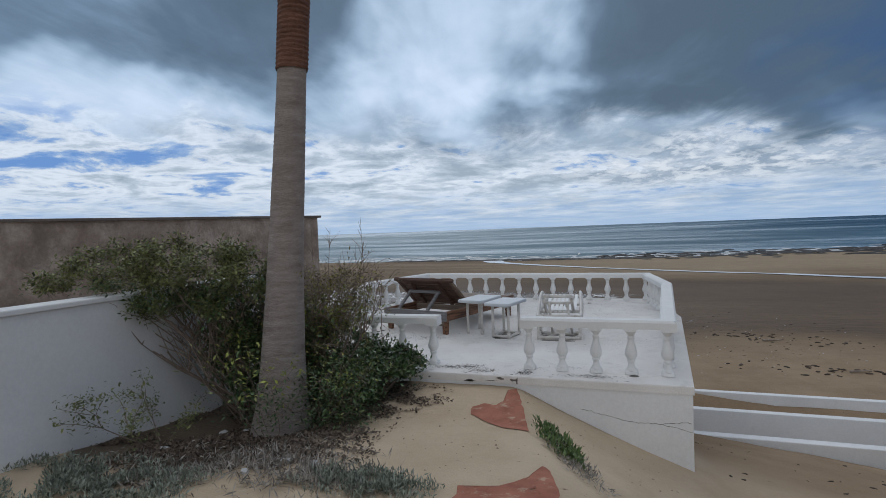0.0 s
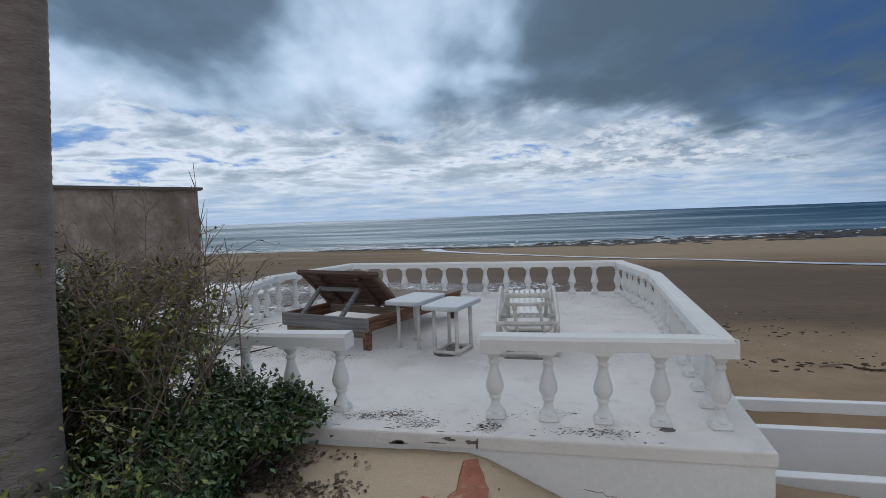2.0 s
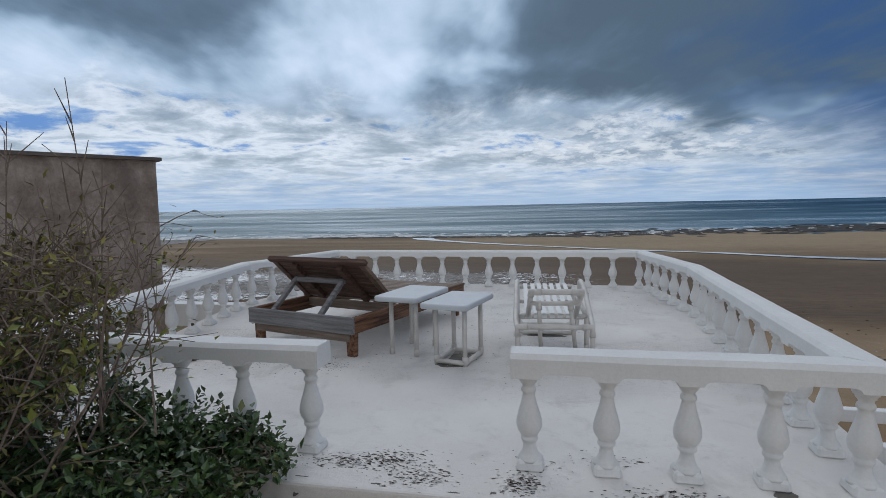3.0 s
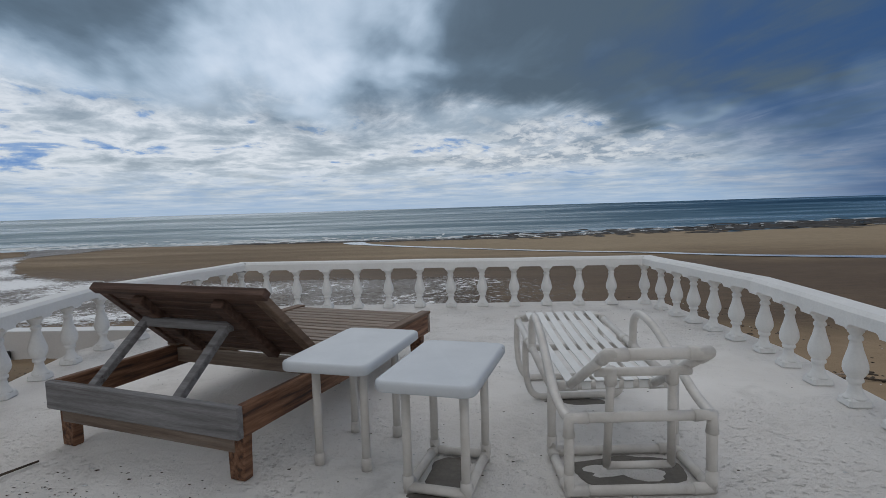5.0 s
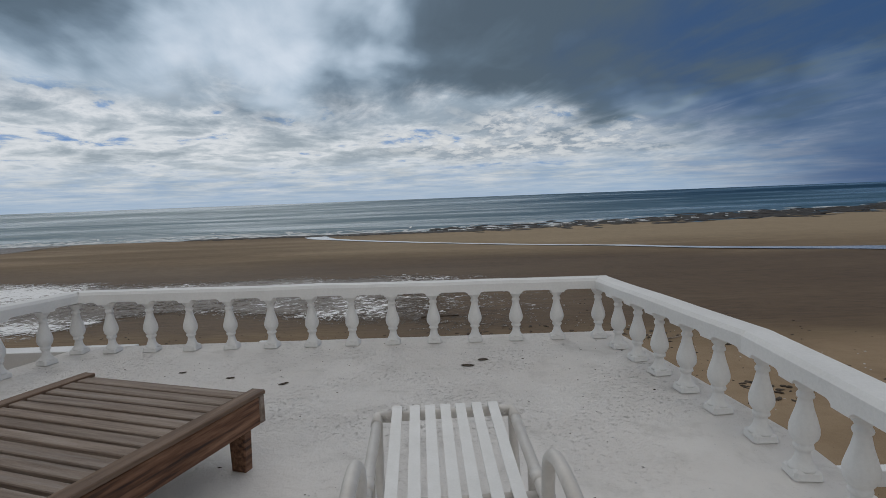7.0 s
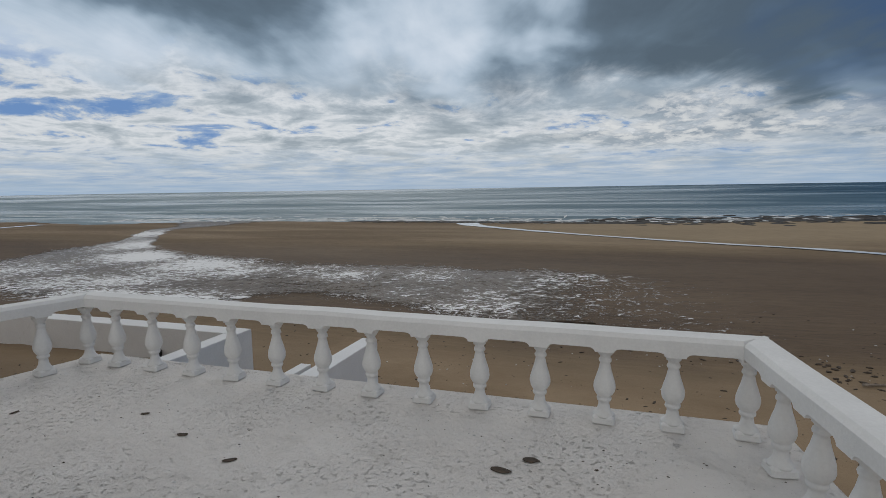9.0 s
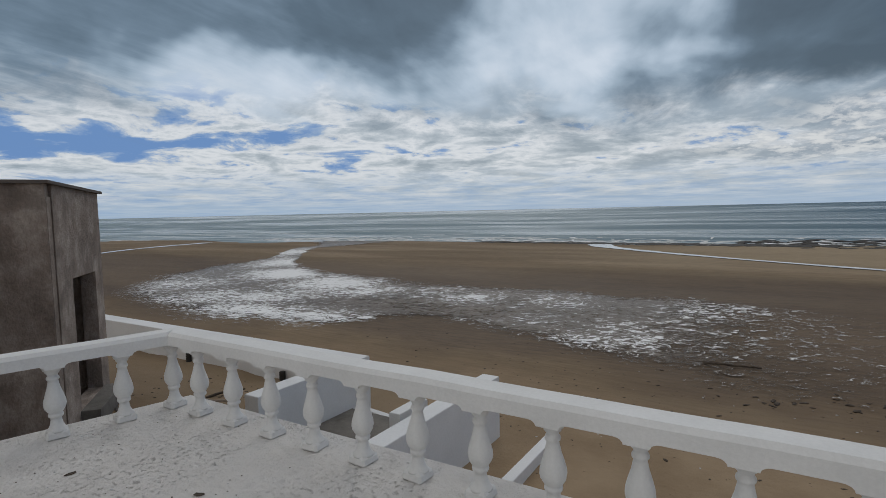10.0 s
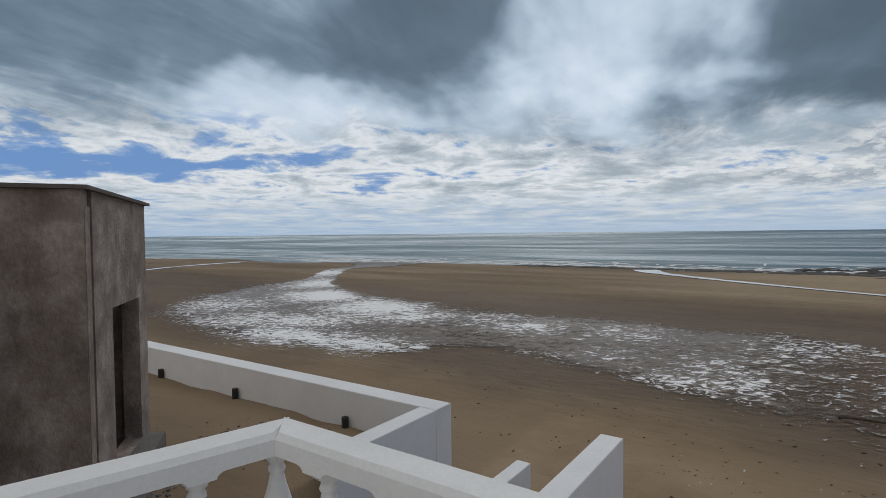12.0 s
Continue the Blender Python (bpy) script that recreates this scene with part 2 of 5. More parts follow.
WOOD_DARK = surface("dark_stained_wood", ((0.3, (0.05, 0.024, 0.016)), (0.5, (0.115, 0.06, 0.04)), (0.7, (0.20, 0.12, 0.085))), 5, 0.75, 0.5, 60, stretch=(0.35, 6, 6), per_object=0.35, grain=0.4, depth=0.004)
WOOD_LONG = surface("weathered_brown_wood_long", ((0.3, (0.12, 0.075, 0.05)), (0.5, (0.21, 0.135, 0.09)), (0.7, (0.30, 0.21, 0.15))), 5, 0.75, 0.5, 60, stretch=(6, 0.35, 6), per_object=0.3, stain=((0.28, 0.25, 0.22), 3, 0.56, 0.72, 0.45), grain=0.4, depth=0.004)
WOOD_RED = surface("oiled_red_brown_wood", ((0.34, (0.045, 0.02, 0.013)), (0.47, (0.17, 0.075, 0.036)), (0.66, (0.33, 0.175, 0.10))), 7, 0.7, 0.5, 60, stretch=(6, 0.4, 6), per_object=0.2, grain=0.4, depth=0.004)
WOOD_GREY = surface("grey_sun_bleached_wood", ((0.28, (0.13, 0.125, 0.125)), (0.5, (0.25, 0.245, 0.25)), (0.74, (0.37, 0.365, 0.375))), 5, 0.8, 0.5, 60, stretch=(0.35, 6, 6), per_object=0.2, stain=((0.075, 0.052, 0.042), 2.2, 0.54, 0.68, 0.75), grain=0.45, depth=0.004)
BARK = surface("palm_bark_grey", ((0.3, (0.28, 0.235, 0.21)), (0.7, (0.47, 0.41, 0.375))), 3.2, 0.95, 0.9, 26, stretch=(1.2, 1.2, 5), stain=((0.15, 0.115, 0.10), 2, 0.5, 0.7, 0.4), grain=0.4, depth=0.02)
BARK_RED = surface("palm_bark_red_brown", ((0.3, (0.12, 0.055, 0.035)), (0.7, (0.27, 0.13, 0.085))), 5, 0.95, 0.9, 24, stretch=(1.2, 1.2, 4), grain=0.5, depth=0.02)
TWIG = surface("grey_brown_twig", ((0.3, (0.15, 0.11, 0.085)), (0.7, (0.36, 0.285, 0.235))), 14, 0.95, 0.3, 80)
BLACK = surface("black_plastic", ((0.3, (0.015, 0.015, 0.015)), (0.7, (0.035, 0.033, 0.03))), 8, 0.6, 0.1, 60)
DEBRIS = surface("dark_dry_seaweed", ((0.3, (0.035, 0.026, 0.02)), (0.7, (0.12, 0.09, 0.065))), 9, 0.95, 0.5, 60)
DRIFT = surface("pale_driftwood", ((0.3, (0.20, 0.16, 0.13)), (0.7, (0.42, 0.36, 0.30))), 9, 0.95, 0.5, 60)
ROCK = surface("wet_black_rock", ((0.3, (0.014, 0.012, 0.01)), (0.7, (0.055, 0.045, 0.036))), 2, 0.75, 0.8, 8, depth=0.08)
CHIP = surface("paint_flake", ((0.3, (0.5, 0.5, 0.5)), (0.7, (0.72, 0.72, 0.72))), 20, 0.8, 0.3, 80)


def leaf_mat(name, lo, hi, rough=0.5):
    m = bpy.data.materials.new(name)
    m.use_nodes = True
    t = m.node_tree
    b = t.nodes["Principled BSDF"]
    isl = t.nodes.new("ShaderNodeNewGeometry").outputs["Random Per Island"]
    col = ramp_n(t, isl, (0.0, lo), (0.75, hi), (1.0, tuple(min(1, c * 1.4) for c in hi)))
    t.links.new(col, b.inputs["Base Color"])
    b.inputs["Roughness"].default_value = rough
    return m


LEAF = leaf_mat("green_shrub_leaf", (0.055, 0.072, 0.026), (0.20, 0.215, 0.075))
# glossy dark leaves; also paints shade into the inner leaves of other shrubs
LEAF_DARK = leaf_mat("dark_glossy_and_shade_leaf", (0.018, 0.036, 0.014), (0.08, 0.13, 0.045), 0.3)
LEAF_DRY = leaf_mat("dry_olive_leaf", (0.06, 0.055, 0.024), (0.25, 0.225, 0.07), 0.8)
LEAF_LIME = leaf_mat("yellow_green_leaf", (0.14, 0.17, 0.03), (0.3, 0.33, 0.07))
LEAF_GREY = leaf_mat("grey_green_ground_cover", (0.085, 0.098, 0.072), (0.27, 0.295, 0.235), 0.8)
LEAF_ICE = leaf_mat("fleshy_green_leaf", (0.04, 0.075, 0.02), (0.13, 0.19, 0.06))
LITTER = leaf_mat("brown_leaf_litter", (0.04, 0.03, 0.023), (0.16, 0.122, 0.092), 0.95)
HAY = leaf_mat("dry_grey_stalks", (0.12, 0.105, 0.085), (0.34, 0.31, 0.27), 0.95)


def sand_material():
    m = bpy.data.materials.new("beach_sand")
    m.use_nodes = True
    t = m.node_tree
    b = t.nodes["Principled BSDF"]
    co = t.nodes.new("ShaderNodeTexCoord").outputs["Object"]
    sep = nd(t, "ShaderNodeSeparateXYZ", Vector=co)
    x, y, z = sep.outputs[0], sep.outputs[1], sep.outputs[2]
    wob = noise_n(t, co, 0.12, 4)
    wob2 = noise_n(t, co, 2.6, 6, 0.65)
    drift = noise_n(t, map_n(t, co, (0.25, 1.0, 1)), 0.16, 6, 0.6, 0.3)
    dry = ramp_n(t, noise_n(t, co, 1.1, 6, 0.65), (0.3, (0.50, 0.39, 0.265)), (0.7, (0.64, 0.52, 0.375)))
    damp = ramp_n(t, drift, (0.3, (0.165, 0.113, 0.068)), (0.5, (0.235, 0.17, 0.105)), (0.72, (0.35, 0.265, 0.175)))
    fresh = ramp_n(t, noise_n(t, co, 0.7, 6, 0.65), (0.3, (0.27, 0.19, 0.115)), (0.7, (0.38, 0.28, 0.18)))
    wet = ramp_n(t, drift, (0.3, (0.095, 0.062, 0.038)), (0.7, (0.155, 0.105, 0.064)))
    yy = mathn(t, "ADD", y, mathn(t, "MULTIPLY", mathn(t, "SUBTRACT", wob, 0.5), 9.0))
    is_wet = mathn(t, "MULTIPLY", band(t, yy, 14.5, 18.0), band(t, yy, 40.0, 30.0))
    beach = mix_n(t, mathn(t, "MAXIMUM", band(t, yy, 12.0, 16.0), mathn(t, "MULTIPLY", band(t, x, -7.6, -7.9), 0.7)), fresh, damp)
    beach = mix_n(t, mathn(t, "MULTIPLY", is_wet, 0.85), beach, wet)
    pale = mathn(t, "MULTIPLY", band(t, yy, 36, 50), band(t, mathn(t, "ADD", x, mathn(t, "MULTIPLY", drift, 30)), -14, 16))
    beach = mix_n(t, mathn(t, "MULTIPLY", pale, 0.75), beach, (0.40, 0.31, 0.20))
    col = mix_n(t, mathn(t, "MULTIPLY", band(t, z, -1.3, -0.75), band(t, x, -7.0, -6.0)), beach, dry)
    # dark soil and leaf mould under the shrubs
    mould = mathn(t, "MULTIPLY", mathn(t, "MULTIPLY", band(t, mathn(t, "ADD", x, mathn(t, "MULTIPLY", wob2, 1.2)), -2.05, -2.45), band(t, mathn(t, "ADD", y, mathn(t, "MULTIPLY", wob2, 1.0)), -2.55, -2.2)), mathn(t, "MULTIPLY", band(t, z, -1.2, -0.9), band(t, x, -5.4, -5.0)))
    col = mix_n(t, mathn(t, "MULTIPLY", mould, 0.85), col, ramp_n(t, noise_n(t, co, 30, 5, 0.7), (0.35, (0.05, 0.037, 0.028)), (0.7, (0.15, 0.115, 0.085))))
    fine = noise_n(t, co, 90, 4, 0.7)
    col = mix_n(t, 0.3, col, ramp_n(t, fine, (0.3, 0.4), (0.7, 1.0)), "MULTIPLY")
    lines = noise_n(t, map_n(t, co, (0.5, 3.2, 1), (0, 0, 0), (0, 0, radians(-7))), 2.4, 7, 0.7, 0.4)
    col = mix_n(t, mathn(t, "MULTIPLY", band(t, y, 13.0, 18.0), 0.5), col, ramp_n(t, lines, (0.34, 0.45), (0.5, 0.95), (0.66, 1.35)), "MULTIPLY")
    # dark flecks: painted shade of trodden hollows, with twigs and grit
    col = mix_n(t, band(t, noise_n(t, co, 14, 5, 0.6), 0.66, 0.76), col, (0.12, 0.085, 0.055))
    t.links.new(col, b.inputs["Base Color"])
    rough = mathn(t, "SUBTRACT", 0.95, mathn(t, "MULTIPLY", is_wet, 0.2))
    b.inputs["Specular IOR Level"].default_value = 0.25
    t.links.new(rough, b.inputs["Roughness"])
    ripple = noise_n(t, map_n(t, co, (0.5, 2.2, 1)), 1.6, 5, 0.6)
    bmp = nd(t, "ShaderNodeBump", Height=mathn(t, "ADD", mathn(t, "MULTIPLY", fine, 0.25), mathn(t, "ADD", ripple, noise_n(t, co, 7, 5, 0.6))), Strength=0.6, Distance=0.03)
    t.links.new(bmp.outputs[0], b.inputs["Normal"])
    return m


def sea_material():
    m = bpy.data.materials.new("sea_water")
    m.use_nodes = True
    t = m.node_tree
    b = t.nodes["Principled BSDF"]
    co = t.nodes.new("ShaderNodeTexCoord").outputs["Object"]
    sep = nd(t, "ShaderNodeSeparateXYZ", Vector=co)
    y = sep.outputs[1]
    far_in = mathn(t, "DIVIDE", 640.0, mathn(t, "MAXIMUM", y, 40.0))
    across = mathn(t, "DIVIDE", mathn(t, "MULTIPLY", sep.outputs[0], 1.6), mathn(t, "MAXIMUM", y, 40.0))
    # sky reflections painted into the base colour: long bands, darker to the right
    sky_stripes = noise_n(t, nd(t, "ShaderNodeCombineXYZ", X=across, Y=mathn(t, "ADD", far_in, mathn(t, "MULTIPLY", across, 0.25))).outputs[0], 1.0, 6, 0.6, 0.15)
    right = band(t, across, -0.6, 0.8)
    near = ramp_n(t, sky_stripes, (0.38, (0.20, 0.27, 0.305)), (0.5, (0.29, 0.355, 0.385)), (0.62, (0.46, 0.525, 0.55)))
    pale = ramp_n(t, sky_stripes, (0.38, (0.29, 0.355, 0.385)), (0.5, (0.37, 0.435, 0.46)), (0.62, (0.53, 0.59, 0.61)))
    far = ramp_n(t, sky_stripes, (0.38, (0.075, 0.14, 0.195)), (0.5, (0.16, 0.24, 0.295)), (0.62, (0.40, 0.50, 0.55)))
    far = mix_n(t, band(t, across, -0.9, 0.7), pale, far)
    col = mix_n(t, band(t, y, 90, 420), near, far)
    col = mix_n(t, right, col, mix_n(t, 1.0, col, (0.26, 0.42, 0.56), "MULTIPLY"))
    # breaking lines close to the shore
    surf = noise_n(t, map_n(t, co, (0.035, 0.33, 1), (0, 0, 0), (0, 0, radians(3))), 1.0, 7, 0.62, 0.3)
    foam = mathn(t, "MULTIPLY", band(t, surf, 0.56, 0.64), band(t, y, 118, 64))
    foam = mathn(t, "MULTIPLY", foam, band(t, noise_n(t, co, 0.5, 5, 0.65), 0.36, 0.52))
    col = mix_n(t, foam, col, (0.78, 0.8, 0.8))
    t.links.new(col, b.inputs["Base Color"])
    calm = band(t, sky_stripes, 0.60, 0.40)
    t.links.new(mathn(t, "ADD", mathn(t, "ADD", 0.2, mathn(t, "MULTIPLY", calm, 0.4)), mathn(t, "MULTIPLY", foam, 0.3)), b.inputs["Roughness"])
    b.inputs["IOR"].default_value, b.inputs["Specular IOR Level"].default_value = 1.33, 0.04
    chop = noise_n(t, map_n(t, co, (0.25, 1.0, 1)), 0.7, 6, 0.6)
    bmp = nd(t, "ShaderNodeBump", Height=mathn(t, "ADD", chop, mathn(t, "MULTIPLY", surf, 1.0)), Strength=0.5, Distance=0.4)
    t.links.new(bmp.outputs[0], b.inputs["Normal"])
    return m


def foam_material():
    """A shallow film of sea water on the sand with torn streaks of foam, thick by the stream and thin at its far end."""
    m = bpy.data.materials.new("shallow_foaming_water")
    m.use_nodes = True
    t = m.node_tree
    b = t.nodes["Principled BSDF"]
    co = t.nodes.new("ShaderNodeTexCoord").outputs["Object"]
    sep = nd(t, "ShaderNodeSeparateXYZ", Vector=co)
    x, y = sep.outputs[0], sep.outputs[1]
    flow = map_n(t, map_n(t, co, (1, 1, 1), (0, 0, 0), (0, 0, radians(-30))), (0.8, 1.0, 1))
    torn = noise_n(t, flow, 3.4, 10, 0.72, 1.1)
    swell = t.nodes.new("ShaderNodeAttribute")
    swell.attribute_name = "swell"
    broad = noise_n(t, flow, 0.17, 4, 0.55, 0.4)
    edge = mathn(t, "ADD", mathn(t, "MULTIPLY", swell.outputs["Fac"], 0.235), mathn(t, "MULTIPLY", mathn(t, "SUBTRACT", broad, 0.5), 0.22))
    foam = band(t, mathn(t, "ADD", torn, edge), 0.60, 0.68)
    wetc = ramp_n(t, noise_n(t, flow, 0.6, 5), (0.3, (0.10, 0.072, 0.048)), (0.7, (0.155, 0.115, 0.08)))
    t.links.new(mix_n(t, foam, wetc, (0.88, 0.88, 0.88)), b.inputs["Base Color"])
    t.links.new(mathn(t, "ADD", 0.32, mathn(t, "MULTIPLY", foam, 0.5)), b.inputs["Roughness"])
    b.inputs["IOR"].default_value, b.inputs["Specular IOR Level"].default_value = 1.33, 0.12
    bmp = nd(t, "ShaderNodeBump", Height=torn, Strength=0.5, Distance=0.05)
    t.links.new(bmp.outputs[0], b.inputs["Normal"])
    # the film breaks into tongues; bare sand shows where it has drained away
    thin = band(t, mathn(t, "ADD", mathn(t, "ADD", torn, edge), mathn(t, "MULTIPLY", broad, 0.5)), 0.60, 0.72)
    rim = t.nodes.new("ShaderNodeAttribute")
    rim.attribute_name = "rim"
    full = mathn(t, "MAXIMUM", thin, mathn(t, "MULTIPLY", band(t, x, -8.0, -22.0), 0.85))
    shore = band(t, mathn(t, "ADD", rim.outputs["Fac"], mathn(t, "MULTIPLY", mathn(t, "SUBTRACT", torn, 0.5), 1.6)), 0.12, 0.5)
    t.links.new(mathn(t, "MULTIPLY", full, shore), b.inputs["Alpha"])
    return m


def path_material():
    """Red oxide paint on concrete, mostly under blown sand."""
    m = bpy.data.materials.new("red_painted_concrete")
    m.use_nodes = True
    t = m.node_tree
    b = t.nodes["Principled BSDF"]
    co = t.nodes.new("ShaderNodeTexCoord").outputs["Object"]
    red = ramp_n(t, noise_n(t, co, 5, 6, 0.65), (0.3, (0.25, 0.085, 0.05)), (0.7, (0.40, 0.16, 0.10)))
    sandy = ramp_n(t, noise_n(t, co, 2, 6, 0.65), (0.3, (0.45, 0.35, 0.235)), (0.7, (0.58, 0.465, 0.33)))
    col = mix_n(t, mathn(t, "MULTIPLY", band(t, noise_n(t, co, 7, 7, 0.7), 0.54, 0.66), 0.6), red, sandy)
    t.links.new(col, b.inputs["Base Color"])
    b.inputs["Roughness"].default_value = 0.9
    t.links.new(band(t, noise_n(t, co, 5.5, 7, 0.7, 0.4), 0.70, 0.63), b.inputs["Alpha"])
    bmp = nd(t, "ShaderNodeBump", Height=noise_n(t, co, 50, 5), Strength=0.4, Distance=0.006)
    t.links.new(bmp.outputs[0], b.inputs["Normal"])
    return m


SAND, SEA, FOAM, RED = sand_material(), sea_material(), foam_material(), path_material()


# ==== mesh helpers ====
def link_mesh(name, verts, faces, material, smooth=False):
    me = bpy.data.meshes.new(name)
    me.from_pydata([tuple(v) for v in verts], [], [tuple(f) for f in faces])
    me.materials.append(material)
    if smooth:
        me.polygons.foreach_set("use_smooth", [True] * len(me.polygons))
    me.update()
    return new(name, me)


def finish(name, bm, material, parent=None, label="", smooth=False):
    bmesh.ops.recalc_face_normals(bm, faces=bm.faces)
    me = bpy.data.meshes.new(name)
    bm.to_mesh(me)
    bm.free()
    me.materials.append(material)
    if smooth:
        me.polygons.foreach_set("use_smooth", [True] * len(me.polygons))
    ob = new(name, me)
    if parent:
        ob.parent = parent
    if label:
        ob["label"] = label
    return ob


def part(name, bm, material, parent, label="", smooth=False):
    return finish(name, bm, material, parent, label, smooth)


def box(x0, y0, z0, x1, y1, z1, bevel=0.008, m=None, jitter=0.0):
    bm = bmesh.new()
    bmesh.ops.create_cube(bm, size=1)
    for v in bm.verts:
        v.co = Vector((x0 + (v.co.x + 0.5) * (x1 - x0), y0 + (v.co.y + 0.5) * (y1 - y0), z0 + (v.co.z + 0.5) * (z1 - z0)))
        v.co += Vector((random.uniform(-jitter, jitter), random.uniform(-jitter, jitter), random.uniform(-jitter, jitter)))
    if bevel:
        bmesh.ops.bevel(bm, geom=bm.edges[:], offset=bevel, segments=1, affect="EDGES", profile=0.5)
    if m:
        bm.transform(m)
    return bm


def prism(outline, z0, z1, bevel=0.012):
    """An upright block over a plan outline; z1 may be a function of x, y."""
    bm = bmesh.new()
    lo = [bm.verts.new((x, y, z0)) for x, y in outline]
    hi = [bm.verts.new((x, y, z1)) for x, y in outline]
    n = len(outline)
    bm.faces.new(lo[::-1])
    top = bm.faces.new(hi)
    for i in range(n):
        bm.faces.new((lo[i], lo[(i + 1) % n], hi[(i + 1) % n], hi[i]))
    if bevel:
        bmesh.ops.bevel(bm, geom=list(top.edges), offset=bevel, segments=2, affect="EDGES", profile=0.5)
    return bm


def wall_block(a, b, thick, z0, z1, bevel=0.015):
    """A straight wall from a to b in plan; thick > 0 lies on the left hand of a to b."""
    a, b = Vector(a), Vector(b)
    n = Vector((-(b - a).y, (b - a).x)).normalized() * thick
    return prism([tuple(a), tuple(b), tuple(b + n), tuple(a + n)], z0, z1, bevel)


def add_bm(bm, other):
    me = bpy.data.meshes.new("tmp")
    other.to_mesh(me)
    other.free()
    bm.from_mesh(me)
    bpy.data.meshes.remove(me)


def lathe(profile, seg=14):
    bm = bmesh.new()
    rings = []
    for r, z in profile:
        rings.append([bm.verts.new((r * math.cos(2 * math.pi * i / seg), r * math.sin(2 * math.pi * i / seg), z)) for i in range(seg)])
    for a, b in zip(rings, rings[1:]):
        for i in range(seg):
            bm.faces.new((a[i], a[(i + 1) % seg], b[(i + 1) % seg], b[i]))
    bm.faces.new(rings[0][::-1])
    bm.faces.new(rings[-1])
    return bm


def smooth_path(points, steps=5):
    """Catmull-Rom through the points."""
    p = [Vector(q) for q in points]
    p = [p[0] * 2 - p[1]] + p + [p[-1] * 2 - p[-2]]
    out = []
    for i in range(1, len(p) - 2):
        for s in range(steps):
            u = s / steps
            out.append(0.5 * ((2 * p[i]) + (p[i + 1] - p[i - 1]) * u + (2 * p[i - 1] - 5 * p[i] + 4 * p[i + 1] - p[i + 2]) * u * u + (3 * p[i] - p[i - 1] - 3 * p[i + 1] + p[i + 2]) * u ** 3))
    out.append(p[-2])
    return out


def tube(points, r, seg=10, bm=None, taper=1.0):
    """A round pipe along the points."""
    bm = bm or bmesh.new()
    pts = [Vector(q) for q in points]
    rings, nrm = [], None
    for i, q in enumerate(pts):
        d = (pts[min(i + 1, len(pts) - 1)] - pts[max(i - 1, 0)]).normalized()
        if nrm is None:
            nrm = d.orthogonal().normalized()
        nrm = (nrm - d * nrm.dot(d)).normalized()
        bi = d.cross(nrm)
        rad = r * (1 + (taper - 1) * i / max(1, len(pts) - 1))
        rings.append([bm.verts.new(q + (nrm * math.cos(2 * math.pi * k / seg) + bi * math.sin(2 * math.pi * k / seg)) * rad) for k in range(seg)])
    for a, b in zip(rings, rings[1:]):
        for k in range(seg):
            bm.faces.new((a[k], a[(k + 1) % seg], b[(k + 1) % seg], b[k]))
    bm.faces.new(rings[0][::-1])
    bm.faces.new(rings[-1])
    return bm


def thing(name, label, category, group="", m=None):
    e = new(name)
    tagged(e, label, category, group)
    e.empty_display_size = 0.1
    if m is not None:
        e.matrix_world = m
    return e


def sstep(v, lo, hi):
    u = min(1.0, max(0.0, (v - lo) / (hi - lo)))
    return u * u * (3 - 2 * u)


# ==== ground, sea ====
SEA_Z = -2.78


def shore_y(x):
    """How far out the sea begins."""
    return 64.0 + 0.32 * max(0.0, x - 4) - 0.12 * max(0.0, -x - 40)


def path_edge(y):
    return -1.69 - 0.31 * min(y, -0.1)


def ground_height(x, y):
    if y <= -0.12 or (x > -0.6 and y < 14):
        base = -0.22
        for (ya, za), (yb, zb) in zip(((-40, 0.15), (-6, 0.10), (-3, 0.02), (-1.2, -0.19), (-0.1, -0.115)), ((-6, 0.10), (-3, 0.02), (-1.2, -0.19), (-0.1, -0.115), (30, -0.115))):
            if ya <= y < yb:
                base = za + (zb - za) * (y - ya) / (yb - ya)
        base -= 0.12 * sstep(x, -2.9, -3.6)
        d = x - path_edge(y)
        near = sstep(y, -4.6, -2.2)
        if d > 0:
            base -= 0.025 * sstep(d, 0.0, 0.5) * sstep(y, -1.2, -0.1)
            base -= (0.40 * min(d, 2.0) + 0.12 * max(0.0, d - 2.0)) * (0.35 + 0.65 * near)
        if y > -0.1:
            base -= 0.22 * (min(y, 2.9) + 0.1) + 0.16 * max(0.0, y - 3.0)
        z = max(base, -2.6)
        if x > 0.2 and 2.97 < y < 7.5:
            z = -3.1
    elif x < -8.25 and y < 11.5:
        z = -1.72 - 0.42 * sstep(y, 8.2, 11.3) + 0.10 * sstep(y, 10.2, 11.1) * noise.noise(Vector((x * 0.9, 0.2, 7.0)))
    elif x < -5.45 and y < 11.3:
        z = -2.45 if y > 6 else -1.62
    else:
        z = -2.6
    if y > 14:
        ys = shore_y(x)
        z = -2.6 - 0.18 * sstep(y, ys - 26, ys) - 2.5 * sstep(y, ys - 0.5, ys + 60)
    bump = noise.noise(Vector((x * 0.8, y * 0.8, 0.3))) * 0.03 + noise.noise(Vector((x * 3.1, y * 3.1, 1.3))) * 0.012
    if y > 12:
        bump = bump * 0.3 + noise.noise(Vector((x * 0.05, y * 0.12, 5))) * 0.03
    return z + bump


def spaced(parts):
    out = []
    for a, b, step in parts:
        out += list(np.arange(a, b, step))
    return out


